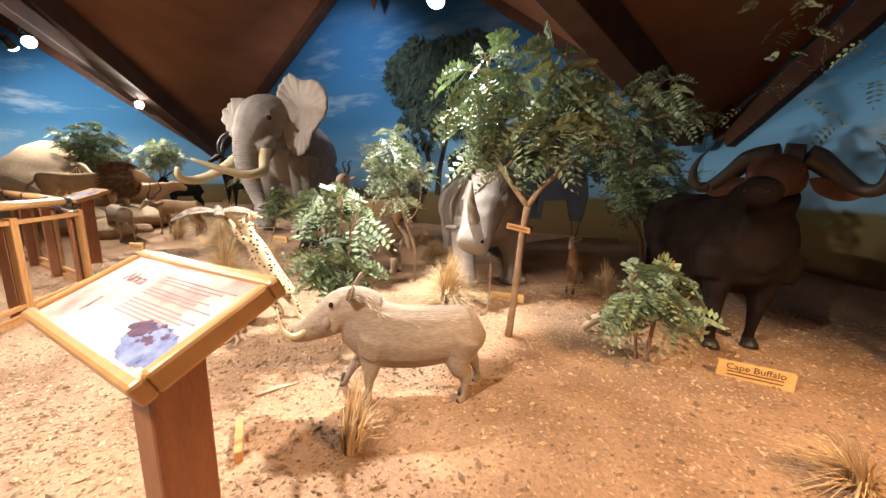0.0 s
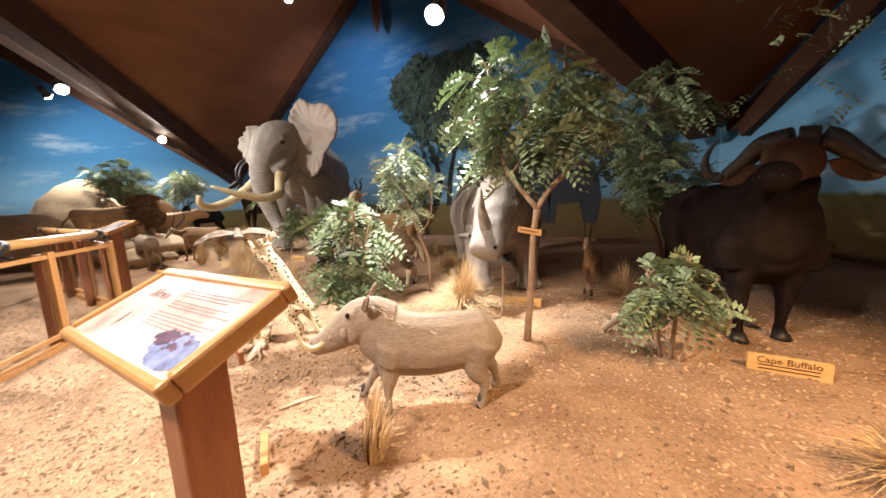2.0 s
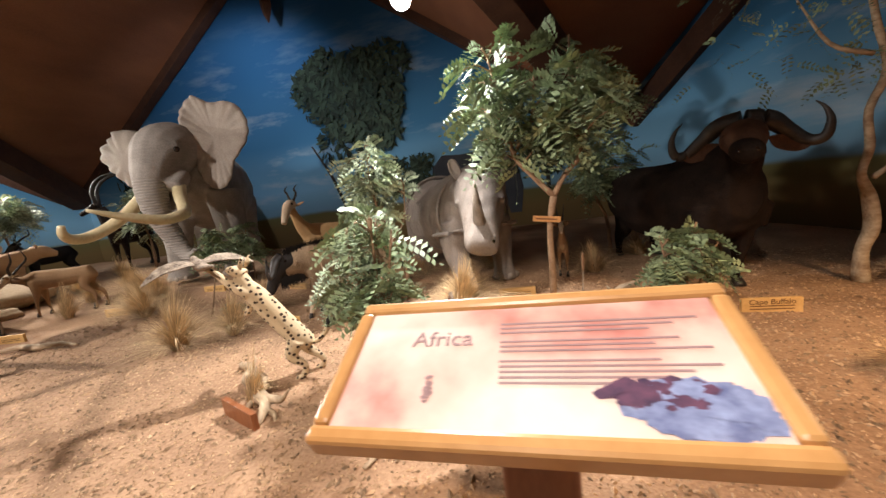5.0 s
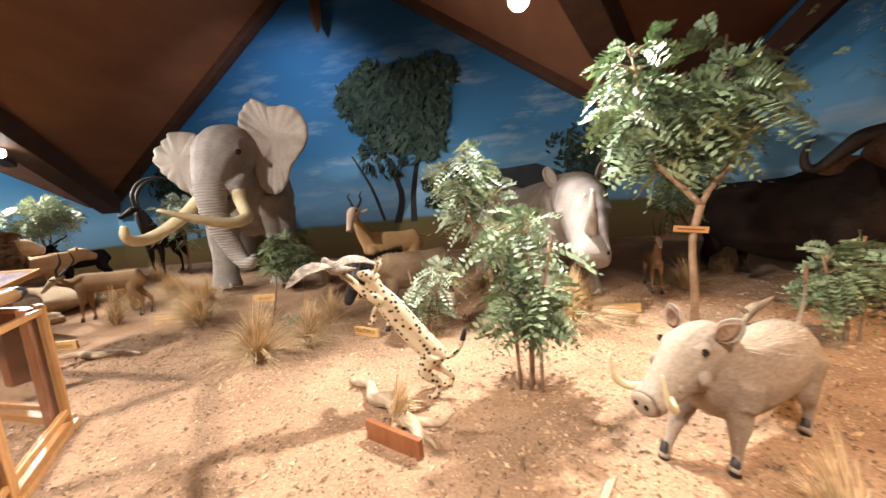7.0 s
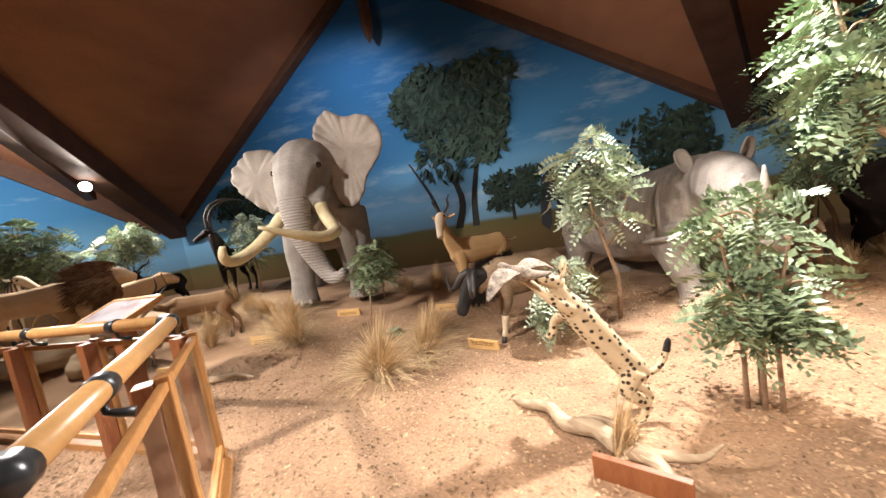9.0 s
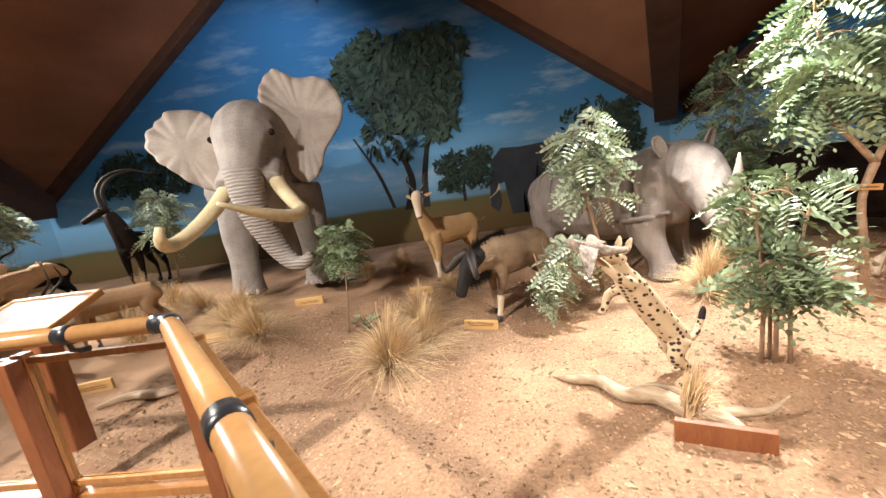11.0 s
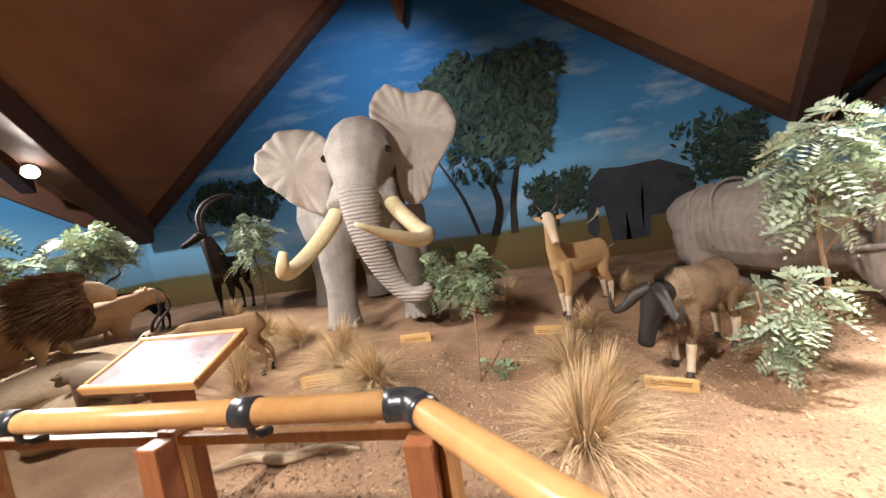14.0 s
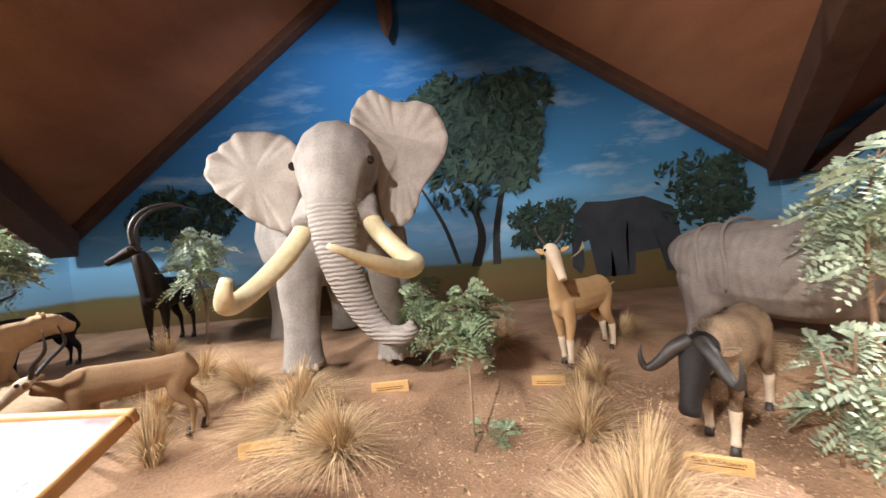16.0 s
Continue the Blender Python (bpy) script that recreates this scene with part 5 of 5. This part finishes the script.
antelope("hyena", "grey-brown stuffed hyena standing behind the railing", "hyena", on_ground(-9.7, 3.7, 172), 0.78, GREYB,
         [(0.34, 0, 0.6, 0.11, 0.15), (0.48, 0, 0.62, 0.09, 0.11), (0.58, 0, 0.62, 0.08, 0.09)],
         [(0.55, 0, 0.64, 0.085, 0.09), (0.64, 0, 0.62, 0.08, 0.085), (0.76, 0, 0.55, 0.05, 0.05), (0.82, 0, 0.53, 0.04, 0.035)], [], (0.6, 0.2, 0.24), None, (0, -0.1, 0.05, -0.1))
antelope("zebra", "brown-striped stuffed zebra resting among the rocks", "zebra", on_ground(-13.4, 4.0, 20, 0.35), 1.0, ZEB,
         [(0.4, 0, 0.8, 0.15, 0.2), (0.56, 0, 0.98, 0.1, 0.13), (0.66, 0, 1.12, 0.08, 0.1)],
         [(0.62, 0, 1.18, 0.085, 0.09), (0.72, 0, 1.14, 0.085, 0.09), (0.88, 0, 1.02, 0.06, 0.06), (0.96, 0, 0.96, 0.055, 0.05)], [], (0.56, 0.18, 0.24), WHITEH)


# ---------------- plants ----------------
def frond(v, f, p, d, length, rnd, pairs=7):
    """A feather leaf: a bowed midrib with pairs of leaflets."""
    d = d.normalized()
    side = d.cross(Vector((rnd.uniform(-1, 1), rnd.uniform(-1, 1), 0.7))).normalized()
    up = side.cross(d)
    for i in range(pairs + 1):
        t = (i + 1) / (pairs + 1)
        c = p + d * length * t + Vector((0, 0, -0.5 * length * t * t))
        ll = length * 0.30 * math.sin(0.35 + 2.3 * t)
        for k in ((1, -1) if i < pairs else (0,)):
            q = (side * k + d * 0.45 + up * rnd.uniform(-0.25, 0.15)).normalized() * ll
            w = (d - side * k * 0.3).normalized() * ll * 0.25 if k else side * ll * 0.25
            n = len(v)
            v += [c, c + q * 0.5 + w, c + q, c + q * 0.5 - w]
            f.append((n, n + 1, n + 2, n + 3))


def tree(name, label, x, y, stems, crowns, nbranch, nfrond, leaf, length, seed, category="tree", turn=0):
    """stems: rows x, y, z, radius from the foot up; crowns: x, y, z, rx, ry, rz, in which branches end."""
    r = random.Random(seed)
    ob = thing(name, on_ground(x, y, turn), label, category)
    wood = [s for s in stems]
    v, f = [], []
    joints = [Vector(p[:3]) for s in stems for p in spline(s, 4)[len(s) if len(s) > 2 else 0:]]
    for cx, cy, cz, rx, ry, rz in crowns:
        for _ in range(nbranch):
            while True:
                q = Vector((r.uniform(-1, 1), r.uniform(-1, 1), r.uniform(-1, 1)))
                if 0.25 < q.length < 1:
                    break
            tip = Vector((cx + q.x * rx, cy + q.y * ry, cz + q.z * rz))
            root = min(joints, key=lambda j: (j - tip).length + 0.9 * max(0, j.z - tip.z) + r.random() * 0.1)
            mid = (root + tip) / 2 + Vector((r.uniform(-0.06, 0.06), r.uniform(-0.06, 0.06), 0.05))
            wood.append([(*root, 0.010), (*mid, 0.007), (*tip, 0.003)])
            for i in range(round(nfrond * 0.95)):
                t = r.uniform(0.4, 1.0)
                p = root.lerp(tip, t) if t < 0.5 else mid.lerp(tip, 2 * t - 1)
                d = (tip - root).normalized() * 0.5 + Vector((r.uniform(-1, 1), r.uniform(-1, 1), r.uniform(-0.6, 0.6)))
                frond(v, f, p, d, length * 1.5 * r.uniform(0.55, 1.2), r)
    part("trunk", tubes(*wood, n=7, k=3), BARK, ob, "knotty grey-brown stem")
    part("crown", (v, f), leaf, ob, "feathery leaves in clusters", smooth=False)
    return ob


# the tree with a plate nailed to it
tree("acacia_tree", "slender branching tree with feathery leaves beside the warthog", -0.82, 3.2,
     [[(0, 0, -0.05, 0.04), (0.03, 0.05, 0.5, 0.033), (0.04, 0.1, 0.95, 0.03), (0.09, 0.06, 1.27, 0.034)], [(0.09, 0.06, 1.27, 0.028), (-0.1, 0.08, 1.5, 0.025), (-0.24, 0.12, 1.7, 0.024), (-0.3, 0.14, 2.1, 0.02), (-0.4, 0.15, 2.6, 0.01)], [(0.09, 0.06, 1.27, 0.028), (0.2, 0.08, 1.45, 0.024), (0.36, 0.1, 1.65, 0.022), (0.3, 0.12, 2.1, 0.016), (0.32, 0.12, 2.65, 0.008)], [(-0.24, 0.12, 1.7, 0.018), (-0.05, 0.12, 2.0, 0.014), (0.0, 0.12, 2.4, 0.008)]],
     [(-0.4, 0.15, 2.2, 0.36, 0.36, 0.55), (0.34, 0.12, 2.15, 0.4, 0.4, 0.5), (0.0, 0.12, 1.85, 0.45, 0.38, 0.4)], 22, 8, LEAF, 0.22, 11)
tag = thing("tree_plate", pose(-0.79, 3.32, 1.06, 0, 6, -18), "small wooden name plate nailed across the trunk", "label")
part("plate", bx(-0.13, 0.13, -0.06, -0.045, -0.028, 0.028, bevel=0.003), OAK, tag, smooth=False)
part("text_line", bx(-0.1, 0.1, -0.062, -0.0595, -0.006, 0.008), INK, tag, smooth=False)
tree("leafy_shrub", "bushy green shrub with feathery leaves beside the buffalo", 0.36, 3.24,
     [[(0.0, 0, -0.05, 0.018), (0.03, 0.02, 0.4, 0.015), (0.1, 0, 0.9, 0.009)], [(-0.06, 0.03, -0.05, 0.016), (-0.12, 0, 0.4, 0.013), (-0.2, 0, 0.8, 0.008)], [(0.07, -0.03, -0.05, 0.016), (0.14, 0, 0.4, 0.012), (0.28, 0, 0.72, 0.008)]],
     [(0.02, 0, 0.62, 0.25, 0.25, 0.34)], 24, 6, LEAF, 0.18, 12, "shrub")
tree("leafy_shrub", "many-stemmed green shrub with feathery leaves beside the serval", -2.3, 2.46,
     [[(0.0, 0, -0.05, 0.016), (0.02, 0.02, 0.6, 0.014), (0.05, 0, 1.4, 0.008)], [(-0.08, 0.03, -0.05, 0.016), (-0.1, 0, 0.6, 0.013), (-0.18, 0, 1.25, 0.008)], [(0.08, -0.03, -0.05, 0.016), (0.1, 0, 0.6, 0.012), (0.22, 0, 1.2, 0.008)], [(0.02, 0.07, -0.05, 0.014), (0.03, 0.1, 0.6, 0.012), (0.0, 0.2, 1.2, 0.008)]],
     [(0.0, 0.0, 1.05, 0.34, 0.32, 0.4), (0.0, 0, 0.6, 0.26, 0.25, 0.2)], 20, 6, LEAF, 0.2, 13, "shrub")
tree("slender_tree", "slender tree beside the rhinoceros, its leaves coloured paler for the spotlight on them", -2.68, 4.5,
     [[(0, 0, -0.05, 0.03), (0.02, -0.03, 0.5, 0.026), (-0.08, -0.1, 0.9, 0.022), (-0.2, -0.2, 1.4, 0.018), (-0.22, -0.25, 1.8, 0.012), (-0.16, -0.3, 2.15, 0.007)], [(-0.08, -0.1, 0.9, 0.016), (0.12, -0.1, 1.15, 0.013), (0.2, -0.15, 1.6, 0.008)]],
     [(-0.18, -0.28, 1.85, 0.3, 0.3, 0.38), (-0.12, -0.2, 1.4, 0.4, 0.34, 0.36)], 17, 7, LEAF2, 0.2, 14)
tree("leafy_shrub", "low many-stemmed shrub with feathery leaves beside the wildebeest", -3.44, 3.95,
     [[(0.0, 0, -0.05, 0.016), (0.02, 0.02, 0.4, 0.012), (0.05, 0, 0.95, 0.007)], [(-0.08, 0.03, -0.05, 0.014), (-0.12, 0, 0.4, 0.011), (-0.2, 0, 0.85, 0.007)], [(0.08, -0.03, -0.05, 0.014), (0.12, 0, 0.4, 0.011), (0.2, 0, 0.8, 0.007)]],
     [(0.0, 0.0, 0.78, 0.32, 0.3, 0.24), (0.0, 0, 0.35, 0.22, 0.2, 0.1)], 13, 5, LEAF2, 0.19, 15, "shrub")
tree("sapling", "thin sapling with a small green crown before the elephant", -6.1, 4.5,
     [[(0, 0, -0.05, 0.013), (0.03, 0.15, 0.4, 0.012), (0.03, 0.3, 0.85, 0.01), (0.02, 0.4, 1.3, 0.006)]],
     [(0.05, 0.35, 1.08, 0.3, 0.28, 0.34)], 26, 6, LEAF, 0.17, 16, "sapling")
tree("slender_tree", "small tree with grey-green leaves behind the sable antelope", -10.7, 7.6,
     [[(0, 0, -0.05, 0.03), (0.05, 0, 0.7, 0.024), (-0.05, 0, 1.3, 0.018), (0, 0, 1.9, 0.008)]], [(0.0, 0, 1.45, 0.6, 0.5, 0.6)], 40, 7, LEAF2, 0.22, 17)
tree("slender_tree", "small tree with glossy leaves lit by a spotlight", -12.7, 6.0,
     [[(0, 0, -0.05, 0.035), (0.05, 0, 0.8, 0.028), (-0.05, 0, 1.5, 0.02), (0, 0, 2.2, 0.008)]], [(0.0, 0, 1.8, 0.75, 0.6, 0.55)], 44, 7, LEAF2, 0.24, 18)
tree("slender_tree", "dusky green tree among the rocks", -14.2, 5.0,
     [[(0, 0, -0.05, 0.04), (0.05, 0, 0.9, 0.03), (-0.05, 0, 1.6, 0.02), (0, 0, 2.4, 0.01)]], [(0.2, 0, 2.0, 1.2, 0.7, 0.7)], 60, 7, LEAF, 0.26, 19)
tree("slender_tree", "dark leafy tree standing behind the gazelle", 0.35, 5.9,
     [[(0.1, 0, -0.05, 0.035), (0.05, 0, 0.6, 0.028), (-0.15, 0, 1.1, 0.022), (-0.2, 0, 1.9, 0.015), (-0.1, 0, 2.7, 0.008)]], [(-0.1, 0, 2.3, 0.75, 0.6, 0.75), (0.2, 0, 1.4, 0.7, 0.5, 0.45)], 30, 8, LEAF, 0.22, 20)
tree("leafy_shrub", "green shrub beside the elephant's foot", -6.55, 6.2,
     [[(0, 0, -0.05, 0.018), (0.02, 0, 0.4, 0.014), (0, 0, 0.95, 0.008)]], [(0.0, 0, 0.75, 0.4, 0.36, 0.4)], 30, 6, LEAF, 0.18, 21, "shrub")
tree("sapling", "fallen green sprig lying on the earth", -5.85, 4.75, [[(-0.1, 0, 0.02, 0.006), (0.1, 0, 0.03, 0.004)]], [(0.0, 0, 0.05, 0.22, 0.15, 0.03)], 8, 3, LEAF, 0.13, 22, "sprig")


def dead_tree(x, y):
    ob = thing("dead_tree", on_ground(x, y), "bleached broken tree trunk with bare twisting limbs", "tree")
    part("trunk", tubes([(0.05, 0, -0.05, 0.085, 0.07), (0.03, 0, 0.3, 0.06, 0.055), (0.1, 0, 0.55, 0.075, 0.05), (0.06, 0, 0.85, 0.07, 0.05), (-0.02, 0, 1.1, 0.035, 0.035), (0.03, 0, 1.35, 0.04, 0.035), (0.0, 0, 1.7, 0.033, 0.033), (0.12, 0, 2.05, 0.036, 0.034), (0.0, 0, 2.5, 0.028, 0.028), (-0.08, 0, 3.0, 0.024, 0.024), (0.05, 0, 3.6, 0.015, 0.015)], n=10), DEADW, ob)
    for a in ([(0.08, 0, 1.05, 0.03), (0.2, 0, 1.15, 0.02), (0.22, 0, 1.25, 0.006)], [(0.15, 0, 2.35, 0.03), (0.4, -0.1, 2.45, 0.02), (0.6, -0.1, 2.75, 0.008)], [(0.05, 0, 2.8, 0.025), (-0.4, 0.1, 2.95, 0.018), (-0.9, 0.1, 3.2, 0.008)], [(0.0, 0, 2.2, 0.025), (-0.35, 0, 2.35, 0.018), (-0.6, 0.05, 2.8, 0.007)]):
        part("limb", tubes(a, n=7), DEADW, ob)
    r = random.Random(9)
    v, f = [], []
    for _ in range(170):
        p = Vector((r.uniform(-1.3, 1.1), r.uniform(-0.5, 0.5), r.uniform(2.0, 3.5)))
        frond(v, f, p, Vector((r.uniform(-1, 1), r.uniform(-1, 1), r.uniform(-0.5, 0.4))), 0.2, r, 5)
    part("sparse_leaves", (v, f), LEAF, ob, smooth=False)


dead_tree(2.3, 4.0)


def tuft(x, y, n, h, spread, seed, lean=(0, 0)):
    r = random.Random(seed)
    v, f = [], []
    for _ in range(round(n * 1.5)):
        a, q = r.uniform(0, 6.283), r.random()
        d = Vector((math.cos(a), math.sin(a), 0)) * spread * 1.65 * q + Vector((*lean, 0))
        hh = h * r.uniform(0.5, 1.3) * (1 - 0.35 * q)
        b = Vector((math.cos(a), math.sin(a), 0)) * 0.05 * r.random()
        s = Vector((-math.sin(a), math.cos(a), 0)).lerp(Vector((math.cos(a), math.sin(a), 0)), r.random() * 0.6) * 0.0068
        k = len(v)
        for t in (0, 0.35, 0.7, 1.0):
            c = b + d * t ** 1.8 + Vector((0, 0, hh * (t - 0.5 * t ** 3 * q * 1.2) - 0.02))
            w = s * (1 - 0.85 * t)
            v += [c - w, c + w]
        f += [(k, k + 1, k + 3, k + 2), (k + 2, k + 3, k + 5, k + 4), (k + 4, k + 5, k + 7, k + 6)]
    ob = part("grass_tuft", (v, f), STRAW)
    ob.matrix_basis = on_ground(x, y)
    return tagged(ob, "tuft of long dry straw-coloured grass", "grass tuft", "dry grass tufts")


for i, row in enumerate(((-1.17, 1.3, 170, 0.42, 0.08), (-1.8, 3.8, 800, 0.62, 0.42), (1.25, 2.3, 170, 0.34, 0.2), (-5.3, 3.2, 620, 0.68, 0.48), (-5.1, 4.55, 520, 0.52, 0.42), (-7.25, 4.4, 520, 0.58, 0.5), (-8.0, 5.3, 480, 0.6, 0.48), (-8.9, 4.4, 360, 0.58, 0.22), (0.0, 5.1, 460, 0.45, 0.45), (2.65, 3.75, 420, 0.5, 0.36), (-4.6, 5.5, 360, 0.42, 0.4), (-1.5, 5.6, 320, 0.4, 0.35), (-3.25, 2.0, 120, 0.45, 0.07), (-8.9, 5.8, 400, 0.5, 0.45), (-9.6, 6.0, 400, 0.5, 0.45), (-6.2, 6.5, 360, 0.45, 0.4), (-10.3, 5.6, 320, 0.45, 0.4), (-5.6, 6.6, 400, 0.5, 0.45), (-10.8, 6.8, 300, 0.5, 0.4), (0.8, 5.7, 280, 0.4, 0.4), (-3.0, 5.6, 300, 0.4, 0.4), (-7.9, 4.9, 420, 0.5, 0.5), (-9.5, 5.2, 380, 0.4, 0.4), (-3.75, 6.6, 520, 0.34, 0.45), (-2.75, 5.7, 480, 0.4, 0.45), (-5.0, 3.75, 420, 0.6, 0.35))):
    tuft(*row, 30 + i, (0.14 * math.sin(i * 2.3), 0.1 * math.cos(i * 1.7)))


def log(m, label, pts, branches):
    ob = thing("driftwood_log", m, label, "driftwood")
    part("stem", tubes(pts, n=12), DEADW, ob)
    for b in branches:
        part("branch_stub", tubes(b, n=8), DEADW, ob)


log(pose(-3.38, 2.17, -0.03, 0, 0, -40), "bleached twisted driftwood log lying on the earth",
    [(-0.68, 0.02, 0.05, 0.008), (-0.52, 0.0, 0.08, 0.03), (-0.35, 0.05, 0.09, 0.035, 0.05), (-0.15, -0.02, 0.08, 0.055, 0.045), (0.02, 0.03, 0.1, 0.05, 0.065), (0.2, -0.02, 0.09, 0.06, 0.05), (0.36, 0.0, 0.08, 0.045), (0.48, -0.05, 0.05, 0.03), (0.56, -0.1, 0.03, 0.012)],
    [[(0.33, 0, 0.09, 0.035), (0.46, 0.07, 0.1, 0.03), (0.58, 0.08, 0.15, 0.02), (0.66, 0.12, 0.24, 0.006)], [(0.2, 0, 0.08, 0.03), (0.26, -0.1, 0.05, 0.022), (0.34, -0.16, 0.03, 0.008)],
     [(-0.1, 0.0, 0.1, 0.03), (-0.02, 0.06, 0.14, 0.02), (0.1, 0.07, 0.15, 0.022), (0.24, 0.03, 0.13, 0.02)], [(-0.3, 0.03, 0.1, 0.022), (-0.36, 0.09, 0.14, 0.012), (-0.44, 0.11, 0.16, 0.004)], [(0.4, -0.02, 0.06, 0.025), (0.5, 0.02, 0.02, 0.02), (0.6, 0.0, 0.02, 0.008)]])
log(pose(-7.6, 3.2, 0, 0, 0, 8), "grey twisted branch lying on the earth behind the railing",
    [(-0.6, 0, 0.02, 0.02), (-0.3, 0.05, 0.05, 0.04), (0.0, -0.03, 0.05, 0.045), (0.3, 0.03, 0.05, 0.03), (0.6, -0.02, 0.03, 0.012)], [[(0.1, 0, 0.05, 0.025), (0.25, 0.12, 0.05, 0.012)]])
log(pose(0.0, 3.75, 0.02, 0, 0, 30), "short bleached stump among the shrub's stems",
    [(-0.2, 0, 0.02, 0.03), (-0.05, 0.02, 0.12, 0.05), (0.12, 0, 0.16, 0.035), (0.28, 0, 0.2, 0.012)], [[(-0.1, 0, 0.08, 0.03), (-0.2, 0.05, 0.2, 0.012)]])
log(pose(-0.6, 3.05, 0.0, 0, 0, -60), "thin forked pale twig lying on the earth",
    [(-0.18, 0, 0.01, 0.005), (0.0, 0.02, 0.03, 0.008), (0.18, 0, 0.02, 0.005)], [[(0.0, 0.02, 0.03, 0.006), (0.08, 0.08, 0.08, 0.003)]])
log(pose(-2.0, 1.5, 0.0, 0, 0, 62), "dark strip of bark lying on the earth",
    [(-0.14, 0, 0.012, 0.016, 0.006), (0.0, 0.01, 0.014, 0.02, 0.007), (0.14, 0, 0.012, 0.01, 0.004)], [])


def rock(x, y, r, sz, seed):
    bm = bmesh.new()
    bmesh.ops.create_icosphere(bm, subdivisions=4, radius=1)
    for v in bm.verts:
        k = 1 + 0.22 * noise.noise(v.co * 1.3 + Vector((seed, 0, 0))) + 0.06 * noise.noise(v.co * 4 + Vector((seed, 3, 0)))
        v.co = Vector((v.co.x * r * k, v.co.y * r * k, v.co.z * r * sz * k))
    ob = part("boulder", bm, ROCKM)
    ob.matrix_basis = on_ground(x, y, seed * 40, r * sz * 0.55)
    tagged(ob, "smooth tan boulder behind the animals", "boulder", "boulders")


for row in ((-15.6, 4.6, 1.6, 0.85, 1), (-14.6, 2.9, 1.2, 0.8, 2), (-16.2, 6.6, 1.2, 0.7, 3), (-10.2, 4.3, 0.2, 0.6, 5), (-11.6, 4.5, 1.25, 0.26, 6), (-10.3, 3.75, 0.42, 0.6, 7)):
    rock(*row)
